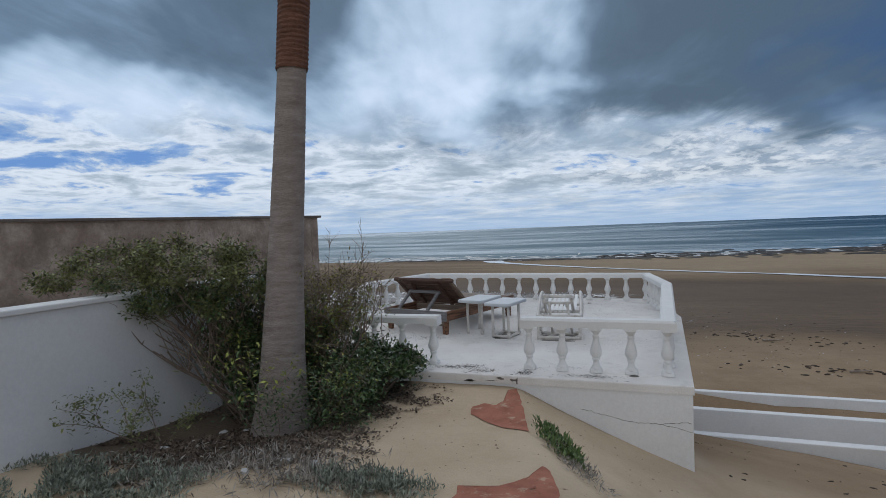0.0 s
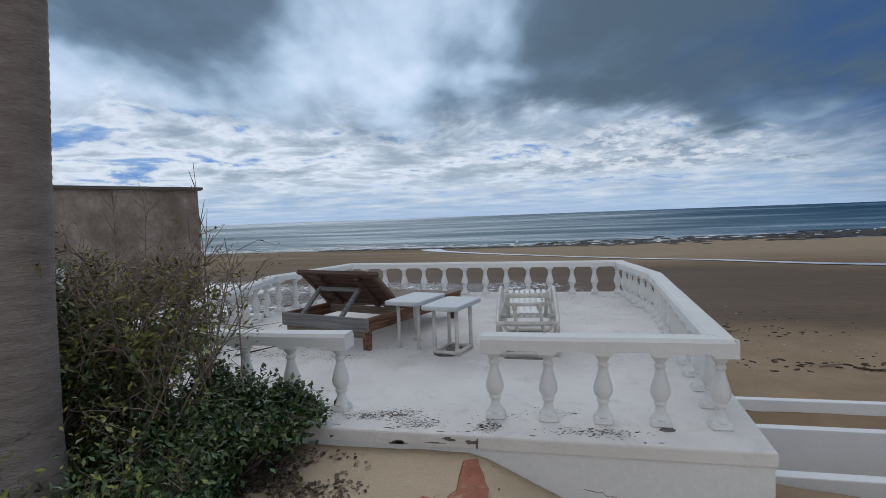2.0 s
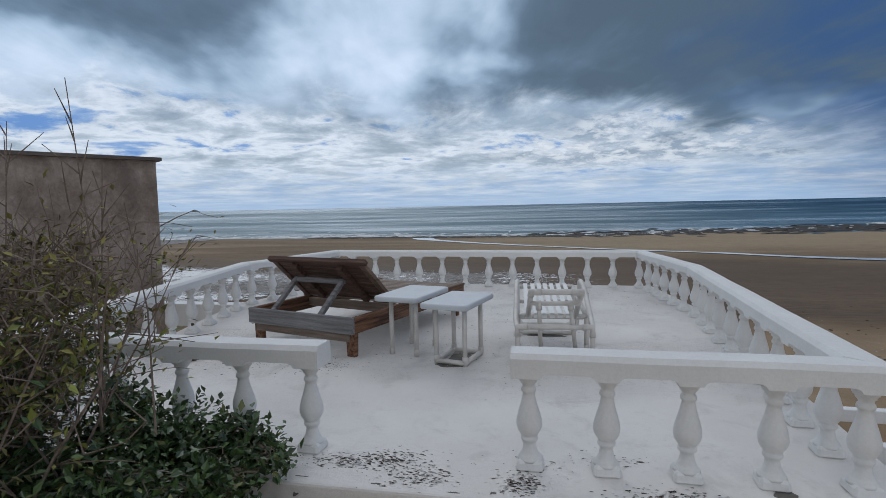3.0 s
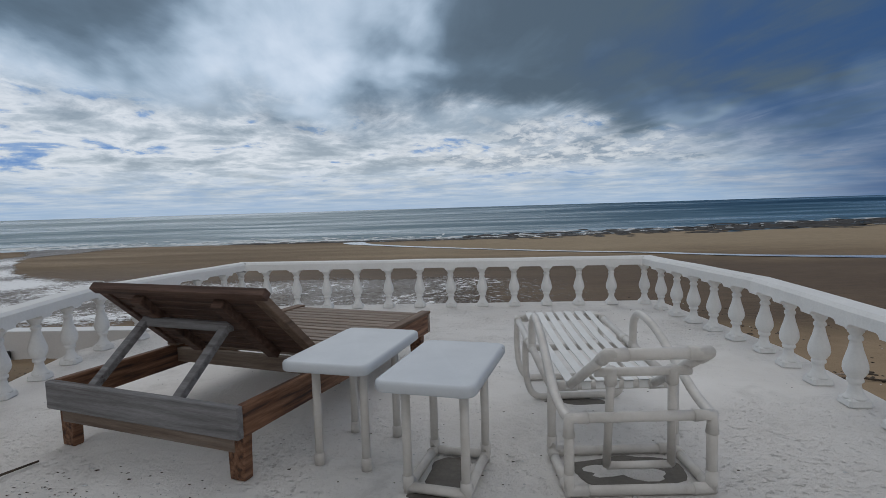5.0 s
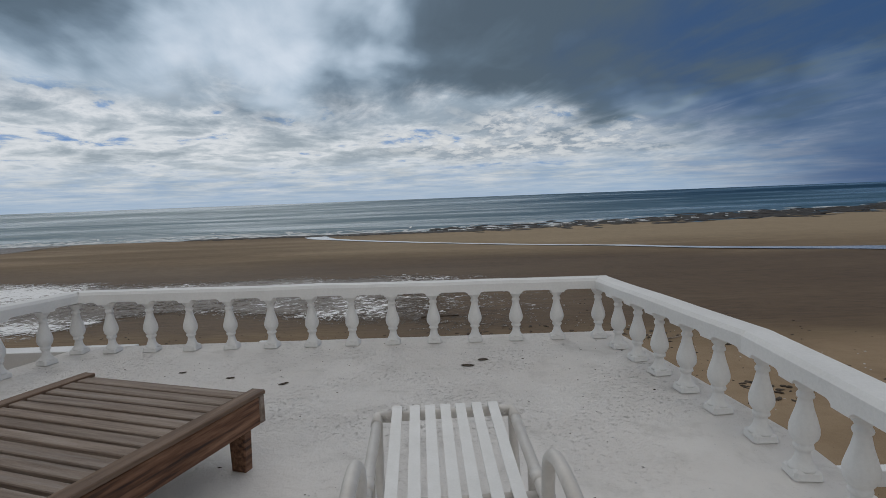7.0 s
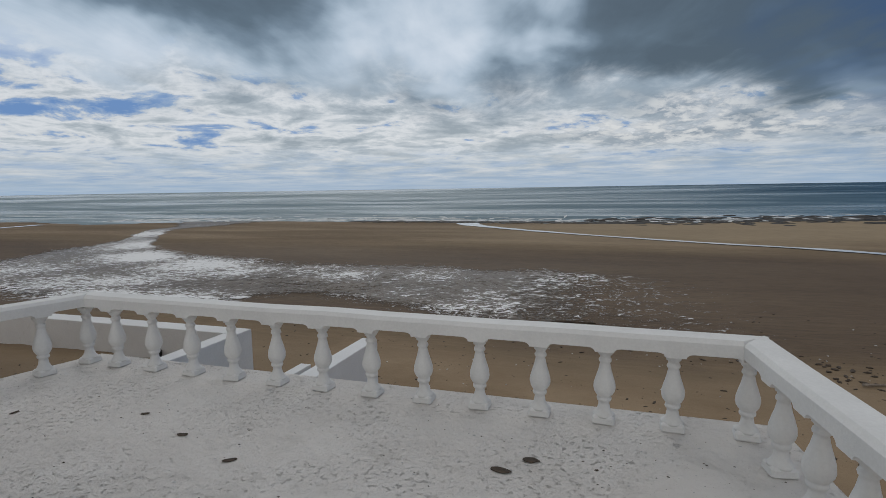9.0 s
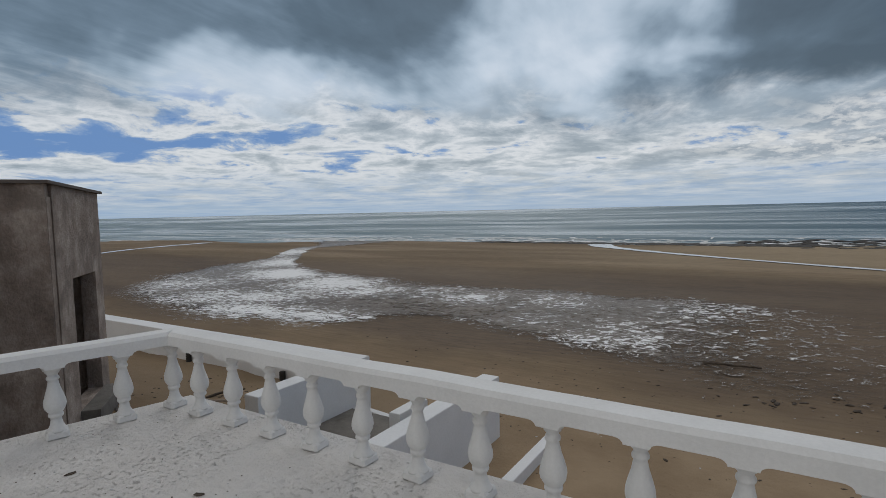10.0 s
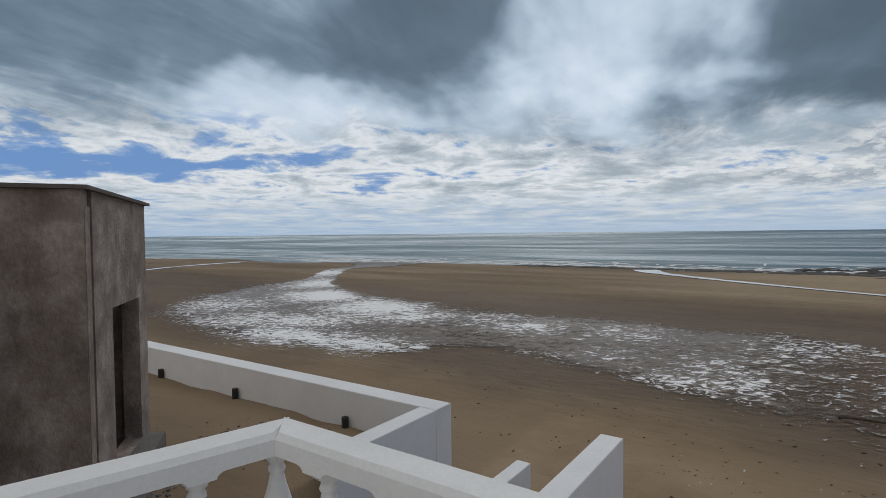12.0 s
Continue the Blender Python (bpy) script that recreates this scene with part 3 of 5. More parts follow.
def build_ground():
    xs = spaced(((-4000, -400, 600), (-400, -90, 40), (-90, -16, 2.0), (-16, -4.9, 0.14), (-4.9, 3.2, 0.12), (3.2, 12, 0.4), (12, 90, 2.5), (90, 400, 40), (400, 4001, 600)))
    ys = spaced(((-300, -40, 40), (-40, -8, 4), (-8, -6.0, 0.25), (-6.0, 3.4, 0.12), (3.4, 10.5, 0.35), (10.5, 11.8, 0.13), (11.8, 30, 0.5), (30, 90, 1.5), (90, 200, 15), (200, 4001, 600)))
    verts = [(x, y, ground_height(x, y)) for y in ys for x in xs]
    n = len(xs)
    faces = [(j * n + i, j * n + i + 1, (j + 1) * n + i + 1, (j + 1) * n + i) for j in range(len(ys) - 1) for i in range(n - 1)]
    tagged(link_mesh("ground", verts, faces, SAND, True), "pale dry sand sloping to a wide damp brown beach", "sand", kind="structure")
    xs = [-4500, -600, -200, -80, 0, 80, 200, 600, 4500]
    ys = [52, 75, 110, 200, 500, 1500, 4500]
    n = len(xs)
    verts = [(x, y, SEA_Z) for y in ys for x in xs]
    faces = [(j * n + i, j * n + i + 1, (j + 1) * n + i + 1, (j + 1) * n + i) for j in range(len(ys) - 1) for i in range(n - 1)]
    tagged(link_mesh("water", verts, faces, SEA), "grey-blue sea with painted streaks of reflected sky and low surf", "sea", kind="structure")


# where foam has gathered thickest: x, y, reach, weight
FOAM_SPOTS = ((-44.9, 42.3, 6, 1.0), (-35.7, 34.3, 4.5, 1.0), (-28.7, 28.8, 4.2, 1.1), (-22.6, 26.3, 3.6, 1.05), (-18.6, 24.8, 2.6, 0.8), (-15.6, 25.8, 2.2, 0.7), (-13.0, 24.9, 2.2, 0.65), (-20.0, 16.9, 3.4, 1.1), (-17.0, 17.5, 2.4, 0.9), (-14.9, 18.3, 1.6, 0.6),
              (-25.5, 18.8, 4.0, 0.7), (-31.5, 21.3, 5.0, 0.75), (-1.1, 22.3, 3.0, 0.28), (1.3, 20.3, 2.5, 0.15), (-2.1, 26.5, 2.5, 0.5), (-22.5, 20.3, 3.5, 0.7), (-6.1, 19.5, 1.5, 0.55), (-4.8, 19.9, 1.4, 0.5), (-5.5, 21.5, 1.8, 0.5), (-9.3, 25.3, 2.4, 0.45), (-3.0, 25.1, 2.2, 0.5), (-8.4, 21.8, 1.6, 0.4), (-10.1, 19.9, 1.3, 0.4), (-4.1, 22.8, 1.8, 0.4))


def water_film(name, left, right, steps, label, lift=0.035, rough=0.8):
    """A sheet of shallow water between two wavering banks, laid over the sand."""
    verts, faces, rims = [], [], []
    cols = 22
    swells = []
    def along(line, u):
        f = u * (len(line) - 1)
        i = min(int(f), len(line) - 2)
        a, b = Vector(line[i]), Vector(line[i + 1])
        return a + (b - a) * (f - i)
    for j in range(steps + 1):
        a, b = along(left, j / steps), along(right, j / steps)
        for i in range(cols + 1):
            p = a + (b - a) * (i / cols)
            k = rough * (abs(i / cols - 0.5) * 2) ** 3
            p += Vector((noise.noise(Vector((p.x * 0.35, p.y * 0.35, 2.0))), noise.noise(Vector((p.x * 0.35, p.y * 0.35, 9.0))))) * 1.6 * k
            verts.append((p.x, p.y, max(ground_height(p.x, p.y), SEA_Z) + lift))
            swells.append(min(1.1, max(k * math.exp(-((p.x - fx) ** 2 + (p.y - fy) ** 2) / r ** 2) for fx, fy, r, k in FOAM_SPOTS)))
            rims.append(min(1.0, 3.0 * min(i, cols - i) / cols, 3.0 * (steps - j) / steps + 0.0))
    for j in range(steps):
        for i in range(cols):
            v = j * (cols + 1) + i
            faces.append((v, v + 1, v + cols + 2, v + cols + 1))
    ob = link_mesh(name, verts, faces, FOAM, True)
    at = ob.data.attributes.new("rim", "FLOAT", "POINT")
    at.data.foreach_set("value", rims)
    at = ob.data.attributes.new("swell", "FLOAT", "POINT")
    at.data.foreach_set("value", swells)
    tagged(ob, label, "water", kind="structure")


build_ground()
water_film("water_pool", ((-49.9, 47.3), (-43.8, 39.8), (-40.8, 35.8), (-39.6, 28.3), (-36.1, 22.8), (-31.5, 18.1), (-24.0, 15.9), (-19.1, 15.6), (-15.5, 16.6), (-13.8, 18.9), (-12.3, 19.9), (-9.8, 19.1), (-6.1, 17.3), (-4.1, 17.0), (-1.6, 16.1), (3.1, 15.8)),
           ((-47.4, 48.3), (-40.8, 41.3), (-34.7, 34.3), (-31.2, 32.3), (-28.7, 31.3), (-26.4, 30.7), (-22.7, 29.6), (-19.1, 29.0), (-16.7, 28.8), (-14.7, 28.7), (-12.3, 28.7), (-9.7, 28.7), (-6.2, 28.8), (-3.7, 28.6), (-1.3, 28.1), (3.8, 24.9)), 130, "shallow pool of foaming sea water on the beach")
water_film("water_channel_1", ((-49.9, 47.3), (-51.0, 52.3), (-57.1, 58.3), (-63.2, 64.3)), ((-47.4, 48.3), (-47.0, 54.3), (-47.1, 60.3), (-45.2, 66.3)), 24, "narrow channel draining the pool into the sea")


def channel_mat():
    m = bpy.data.materials.new("sheen_painted_water")
    m.use_nodes = True
    t = m.node_tree
    b = t.nodes["Principled BSDF"]
    co = t.nodes.new("ShaderNodeTexCoord").outputs["Object"]
    # pale base colour paints in the shine of the water
    t.links.new(ramp_n(t, noise_n(t, co, 0.4, 6, 0.6), (0.3, (0.34, 0.35, 0.36)), (0.65, (0.62, 0.64, 0.66))), b.inputs["Base Color"])
    b.inputs["Roughness"].default_value = 0.12
    return m


CHANNEL = channel_mat()


def stream(name, centre, widths, label):
    pts = smooth_path([(x, y, 0) for x, y in centre], 8)
    verts, faces = [], []
    for i, p in enumerate(pts):
        d = (pts[min(i + 1, len(pts) - 1)] - pts[max(i - 1, 0)]).normalized()
        side = Vector((-d.y, d.x, 0))
        f = i / (len(pts) - 1) * (len(widths) - 1)
        k = min(int(f), len(widths) - 2)
        w = widths[k] + (widths[k + 1] - widths[k]) * (f - k)
        w *= 1 + 0.5 * noise.noise(Vector((p.x * 0.4, p.y * 0.4, 4)))
        for s in (-1, 1):
            q = p + side * s * w / 2
            verts.append((q.x, q.y, max(ground_height(p.x, p.y), SEA_Z) + 0.05))
    for i in range(len(pts) - 1):
        faces.append((2 * i, 2 * i + 1, 2 * i + 3, 2 * i + 2))
    tagged(link_mesh(name, verts, faces, CHANNEL, True), label, "water", kind="structure")


stream("water_channel_2", ((-18.2, 63.3), (-15.1, 58.3), (-3.5, 48.0), (4.4, 42.7), (10.5, 39.5), (16.2, 35.8), (29.3, 31.3)), (3.0, 1.4, 0.7, 0.7, 0.8, 1.2, 2.2), "thin bright stream winding over the sand flat")
stream("water_channel_3", ((-60.7, 31.3), (-65.7, 33.3), (-71.3, 41.3), (-76.0, 54.3)), (0.8, 0.8, 1.0, 1.6), "thin bright stream on the far sand flat")

# ==== terrace ====
RAIL_H, RAIL_W = 0.58, 0.17
RIM = [(0.0, 0.0), (0.20, 3.85), (-0.08, 5.97), (-5.03, 5.945), (-5.56, 3.95), (-4.72, 0.0)]   # outer edge of the rails


def grown(poly, d):
    """The outline moved outwards by d (counter-clockwise outline)."""
    out = []
    for i in range(len(poly)):
        p, c, q = (Vector(poly[i - 1]), Vector(poly[i]), Vector(poly[(i + 1) % len(poly)]))
        e1, e2 = (c - p).normalized(), (q - c).normalized()
        n1, n2 = Vector((e1.y, -e1.x)), Vector((e2.y, -e2.x))
        k = (n1 + n2) / (1 + n1.dot(n2))
        out.append(tuple(c + k * d))
    return out


def terrace_outline(d):
    """The slab reaches past the rails all round, most of all on the entrance side."""
    o = grown(RIM, d)
    o[0], o[5] = (o[0][0], -0.13 - d), (-4.915 + d, -0.13 - d)
    return o


tagged(finish("floor", prism(terrace_outline(0.128), -0.085, 0.0, 0.014), WHITE_FLOOR), "whitewashed concrete terrace floor, scuffed and flaking", "floor", kind="structure")
tagged(finish("wall_terrace", prism(terrace_outline(0.115), -3.4, -0.087, 0.0), WHITE_WALL), "white painted retaining wall under the terrace", "wall", kind="structure")

BALUSTER = [(0.062, 0.040), (0.058, 0.052), (0.046, 0.066), (0.036, 0.088), (0.031, 0.115), (0.031, 0.130), (0.040, 0.136), (0.043, 0.146), (0.041, 0.156), (0.036, 0.160), (0.046, 0.172), (0.058, 0.192),
            (0.063, 0.216), (0.061, 0.242), (0.051, 0.280), (0.038, 0.322), (0.031, 0.356), (0.028, 0.372), (0.035, 0.378), (0.037, 0.388), (0.034, 0.398), (0.028, 0.404), (0.031, 0.416), (0.040, 0.424), (0.041, 0.434), (0.050, 0.440), (0.055, 0.456), (0.062, 0.470)]


def baluster_mesh():
    bm = lathe(BALUSTER, 14)
    for f in bm.faces:
        f.smooth = True
    plinth = box(-0.060, -0.060, -0.004, 0.060, 0.060, 0.050, 0.012)
    for v in plinth.verts:
        if v.co.z < 0.02:
            v.co.x, v.co.y = v.co.x * 1.08, v.co.y * 1.08
    add_bm(bm, plinth)
    me = bpy.data.meshes.new("baluster")
    bm.to_mesh(me)
    bm.free()
    me.materials.append(WHITE_RAIL)
    return me


BAL_ME = baluster_mesh()


def rail_bm(length, stops, ends=(0.0, 0.0)):
    """A handrail along +x with arched undersides between the balusters; ends: mitre shift of the inner side."""
    under = []
    half = 0.052
    prev = -0.02
    for s in stops + [length + 0.02]:
        a, b = prev + half, s - half
        if b - a > 0.05:
            rr = min(0.040, (b - a) / 2.2)
            for k in range(5):
                w = math.pi / 2 * k / 4
                under.append((a + rr * (1 - math.cos(w)), 0.462 + 0.026 * math.sin(w)))
            for k in range(5):
                w = math.pi / 2 * (1 - k / 4)
                under.append((b - rr * (1 - math.cos(w)), 0.462 + 0.026 * math.sin(w)))
        prev = s
    under = [(x, z) for x, z in under if 0 <= x <= length]
    prof = [(0.0, 0.462)] + under + [(length, 0.462)]
    cleaned = [prof[0]]
    for q in prof[1:]:
        if q[0] > cleaned[-1][0] + 1e-4:
            cleaned.append(q)
    bm = bmesh.new()
    rows = []
    for x, z in cleaned:
        xi = min(max(x, ends[0] + 0.0005 * x), length - ends[1] - 0.0005 * (length - x))
        sag = noise.noise(Vector((x * 1.7, length, 0.4))) * 0.006 * min(1.0, 4 * x / length, 4 * (length - x) / length)
        rows.append([bm.verts.new(p) for p in ((x, 0, z), (x, 0, RAIL_H - 0.024 + sag), (x, 0.020, RAIL_H + sag), (xi, RAIL_W - 0.020, RAIL_H + sag), (xi, RAIL_W, RAIL_H - 0.024 + sag), (xi, RAIL_W, z))])
    for a, b in zip(rows, rows[1:]):
        for k in range(6):
            bm.faces.new((a[k], a[(k + 1) % 6], b[(k + 1) % 6], b[k]))
    bm.faces.new(rows[0][::-1])
    bm.faces.new(rows[-1])
    return bm


def balustrade(a, b, stops, label, ends=(0.0, 0.0), drop=(0.0, 0.0)):
    """A run of rail from a to b (outer edge, inside on the left hand) on balusters at the stops; drop: how far it has settled at each end."""
    a, b = Vector(a), Vector(b)
    length = (b - a).length
    ang = math.degrees(math.atan2((b - a).y, (b - a).x))
    e = thing("balustrade", label, "balustrade", "terrace balustrades", pose(a.x, a.y, 0, 0, 0, ang))
    rail = rail_bm(length, stops, ends)
    for v in rail.verts:
        v.co.z -= drop[0] + (drop[1] - drop[0]) * v.co.x / length
    part("handrail", rail, WHITE_RAIL, e)
    for s in stops:
        o = new("baluster", BAL_ME)
        o.parent = e
        k = 1 - (drop[0] + (drop[1] - drop[0]) * s / length) / RAIL_H
        o.matrix_basis = pose(s, RAIL_W / 2, 0, random.uniform(-0.8, 0.8), random.uniform(-0.8, 0.8), random.uniform(-4, 4)) @ Matrix.Diagonal((1, 1, k, 1))
    return e


def evenly(first, last, n):
    return [first + (last - first) * i / (n - 1) for i in range(n)]


def run_len(i, j):
    return (Vector(RIM[j]) - Vector(RIM[i])).length


def mitre(i):
    """How much shorter the inner side of a rail is at a corner of the outline."""
    c = Vector(RIM[i])
    turn = (c - Vector(RIM[i - 1])).angle(Vector(RIM[(i + 1) % 6]) - c)
    return RAIL_W * math.tan(turn / 2)


# near side, with the entrance gap, then round by the right, the sea side and the left
balustrade((-1.605, 0.0), (0.0, 0.0), evenly(0.085, 1.515, 5), "white balustrade beside the terrace entrance", (0.0, mitre(0)))
balustrade(RIM[5], (-2.585, 0.0), evenly(0.10, 2.05, 6), "white balustrade half hidden by shrubs", (mitre(5), 0.0))
balustrade(RIM[0], RIM[1], evenly(0.46, run_len(0, 1) - 0.06, 10), "white balustrade along the open side of the terrace", (mitre(0), mitre(1)), (0.0, 0.012))
balustrade(RIM[1], RIM[2], evenly(0.33, run_len(1, 2) - 0.44, 5), "white balustrade along the open side of the terrace", (mitre(1), mitre(2)), (0.012, 0.025))
balustrade(RIM[2], RIM[3], evenly(0.10, run_len(2, 3) - 0.345, 13) + [run_len(2, 3) - 0.03], "white balustrade facing the sea", (mitre(2), mitre(3)), (0.025, 0.0))
balustrade(RIM[3], RIM[4], evenly(0.41, 1.95, 5), "white balustrade on the building side", (mitre(3), mitre(4)), (0.0, 0.0))
balustrade(RIM[4], RIM[5], evenly(0.38, run_len(4, 5) - 0.40, 9), "white balustrade on the building side", (mitre(4), mitre(5)), (0.0, 0.0))

# step and red path


def red_patch(outline, name):
    verts, faces = [], []
    c = Vector((sum(p[0] for p in outline) / len(outline), sum(p[1] for p in outline) / len(outline), 0))
    ring = []
    for i in range(len(outline)):
        a, b = Vector((*outline[i], 0)), Vector((*outline[(i + 1) % len(outline)], 0))
        for k in range(6):
            p = a + (b - a) * (k / 6)
            p += Vector((noise.noise(p * 9), noise.noise(p * 9 + Vector((5, 5, 5))), 0)) * 0.018
            ring.append(p)
    rows = 7
    for j in range(rows + 1):
        for p in ring:
            q = c + (p - c) * (j / rows)
            verts.append((q.x, q.y, ground_height(q.x, q.y) + 0.008))
    n = len(ring)
    for j in range(rows):
        for i in range(n):
            faces.append((j * n + i, j * n + (i + 1) % n, (j + 1) * n + (i + 1) % n, (j + 1) * n + i))
    return link_mesh(name, verts, faces, RED, True)


for outline in ([(-1.68, -0.36), (-1.58, -0.33), (-1.43, -0.80), (-1.27, -1.36), (-1.43, -1.34), (-1.66, -1.21), (-1.89, -1.02), (-1.92, -0.86), (-1.83, -0.77), (-1.70, -0.79), (-1.64, -0.64)],
                [(-1.43, -2.95), (-1.46, -2.72), (-1.25, -2.69), (-1.05, -2.46), (-1.02, -2.24), (-0.96, -2.29), (-0.84, -2.70), (-0.80, -2.95)]):
    tagged(red_patch(outline, "pavement_patch"), "worn red concrete path showing through the sand", "path", kind="structure")



def wall_crack(points, seed, label):
    """A thin ragged crack standing open in the painted face of the terrace wall."""
    rnd_c = random.Random(seed)
    verts, faces = [], []
    for i, p in enumerate(smooth_path([(x, -0.2462, z) for x, z in points], 9)):
        w = rnd_c.uniform(0.0008, 0.0034)
        z = p.z + rnd_c.gauss(0, 0.004)
        verts += [(p.x, p.y, z - w), (p.x, p.y, z + w), (p.x, p.y + 0.004, z)]
        if i:
            k = 3 * i
            faces += [(k - 3, k, k + 1, k - 2), (k - 2, k + 1, k + 2, k - 1), (k - 1, k + 2, k, k - 3)]
    tagged(link_mesh("wall_crack", verts, faces, CONCRETE), label, "crack", kind="structure")


wall_crack(((-0.95, -0.30), (-0.74, -0.345), (-0.45, -0.395), (-0.2, -0.40), (0.11, -0.455)), 3, "thin crack across the white terrace wall")
wall_crack(((-0.2, -0.40), (-0.05, -0.375), (0.09, -0.36)), 4, "thin crack across the white terrace wall")

# ==== white walls below the terrace ====
for k, (y, top, thick) in enumerate(((3.01, -1.66, 0.17), (5.68, -2.13, 0.17), (7.77, -2.38, 0.17))):
    tagged(finish("wall_beach_%d" % (k + 1), wall_block((0.05 + 0.0, y), (16.0, y - 0.05), thick, -3.5, top), WHITE_WALL), "low white retaining wall stepping down to the beach", "wall", kind="structure")
for name, a, b, thick, z0, top, label in (
        ("wall_yard_sea", (-8.13, 11.77), (-24.0, 11.62), 0.43, -3.4, -1.465, "long low white wall between the yard and the beach"),
        ("wall_yard_side", (-8.13, 11.335), (-8.13, 9.05), -0.33, -3.4, -1.47, "short white wall returning from the beach wall"),
        ("wall_stair_1", (-5.31, 6.1), (-5.31, 11.9), 0.32, -3.4, -1.505, "white wall running down from the terrace to the beach"),
        ("wall_stair_2", (-4.3, 6.0), (-4.3, 12.1), 0.18, -3.4, -2.4, "lower white wall beside the beach steps"),
        ("wall_stair_3", (-6.48, 10.55), (-6.48, 11.38), 0.22, -3.4, -1.95, "stub of white wall at the beach steps"),
        ("wall_stair_4", (-6.72, 11.36), (-8.12, 11.55), 0.14, -3.4, -2.42, "low white kerb at the beach")):
    tagged(finish(name, wall_block(a, b, thick, z0, top), WHITE_WALL), label, "wall", kind="structure")
tagged(finish("floor_stairwell", prism([(-8.12, 6.2), (-5.64, 6.2), (-5.64, 11.2), (-8.12, 11.2)], -2.8, -2.36, 0.0), CONCRETE), "damp grey concrete floor below the terrace", "floor", kind="structure")
for x, y in ((-16.5, 11.2), (-13.42, 11.22), (-10.11, 11.25)):
    tagged(finish("drain_pipe", lathe([(0.065, -2.4), (0.065, -1.94), (0.055, -1.93)], 12), BLACK), "short black pipe stub standing against the white wall", "pipe", "pipe stubs")
    bpy.context.scene.collection.objects[-1].location = (x, y, 0.0)
# garden wall
tagged(finish("wall_garden", prism([(-4.84, -9.0), (-4.84, -0.13), (-5.04, -0.13), (-5.04, -9.0)], -1.7, 1.06, 0.01), WHITE_WALL), "plain white garden wall", "wall", kind="structure")
tagged(finish("trim_garden_wall", prism([(-4.81, -9.0), (-4.81, -0.15), (-5.07, -0.15), (-5.07, -9.0)], 1.062, 1.105, 0.012), WHITE_RAIL), "white coping on the garden wall", "coping", kind="structure")

# ==== unfinished building ====
BV = Vector((0.51, 0.86))
BP0, BP1, BP2, BP3 = Vector((-6.385, 3.51)), Vector((-9.88, 5.955)), Vector((-9.365, 6.835)), Vector((-11.21, 8.34))
BPA, BPB = BP0 - BV * 9.5, BP3 - BV * 13.0


def build_house():
    z0, z1 = -3.2, 1.826
    e = thing("building", "unfinished single-storey building in raw brown-grey cement render", "building")

    def lift(bm):
        """The wall heads rise a little towards the garden side."""
        for v in bm.verts:
            if v.co.z > 1.75:
                v.co.z += 0.10 * min(1.0, max(0.0, (0.86 * v.co.x - 0.51 * v.co.y + 13.9) / 4.5))

    def wall(a, b, holes=(), thick=0.22, back=0.0):
        """A wall from a to b, its outer face on the right hand; back: how far it stops short of a."""
        bm = bmesh.new()
        d = (b - a).normalized()
        n = Vector((-d.y, d.x)) * thick
        def blk(s0, s1, zz0, zz1):
            p, q = a + d * s0, a + d * s1
            add_bm(bm, prism([tuple(p), tuple(q), tuple(q + n), tuple(p + n)], zz0, zz1, 0.0))
        s = back
        for h0, h1, hz0, hz1 in holes:
            blk(s, h0, z0, z1)
            blk(h0, h1, hz1, z1)
            blk(h0, h1, z0, hz0)
            s = h1
        blk(s, (b - a).length, z0, z1)
        lift(bm)
        return part("wall", bm, PLASTER, e)
    wall(BPA, BP0)
    wall(BP0, BP1, ((1.85, 3.39, -1.55, 0.455),), 0.22, 0.24)
    wall(BP1, BP2, (), 0.22, 0.0)
    wall(BP2, BP3, ((0.84, 1.97, -1.45, 0.53),), 0.22, 0.24)
    wall(BP3, BPB, (), 0.22, 0.24)
    wall(BPB, BPA, (), 0.22, 0.24)
    roof = prism(grown([tuple(p) for p in (BPA, BP0, BP1, BP2, BP3, BPB)], 0.06), z1 + 0.002, z1 + 0.045, 0.006)
    lift(roof)
    part("roof", roof, COPING, e, "thin dark cement roof edge")
    d = (BP3 - BP2).normalized()
    n = Vector((-d.y, d.x))
    q = [BP2 + d * 0.78 - n * 0.26, BP2 + d * 2.15 - n * 0.26, BP2 + d * 2.15 + n * 0.2, BP2 + d * 0.78 + n * 0.2]
    part("doorstep", prism([tuple(p) for p in q], -2.0, -1.455, 0.01), CONCRETE, e, "grey concrete doorstep")
    for p, axis in ((BP0 - BV * 1.9, Vector((0.841, -0.541, 0))), (BP0 + (BP1 - BP0) * 0.918, Vector((0.599, 0.80, 0)))):
        bm = lathe([(0.042, -0.03), (0.042, 0.006), (0.030, 0.006), (0.030, -0.01)], 10)
        bm.transform(Matrix.Translation((p.x, p.y, 1.0)) @ axis.to_track_quat("Z", "Y").to_matrix().to_4x4())
        part("pipe_hole", bm, BLACK, e, "dark open pipe end in the wall")
    # board marks left standing proud at the corner of the render
    bm = prism([tuple(BP2 + d * 0.02 - n * 0.006), tuple(BP2 + d * 0.16 - n * 0.006), tuple(BP2 + d * 0.16 + n * 0.05), tuple(BP2 + d * 0.02 + n * 0.05)], z0, z1 - 0.12, 0.0)
    part("corner_strip", bm, PLASTER, e, "narrow raised strip of cement render")
    return e


build_house()


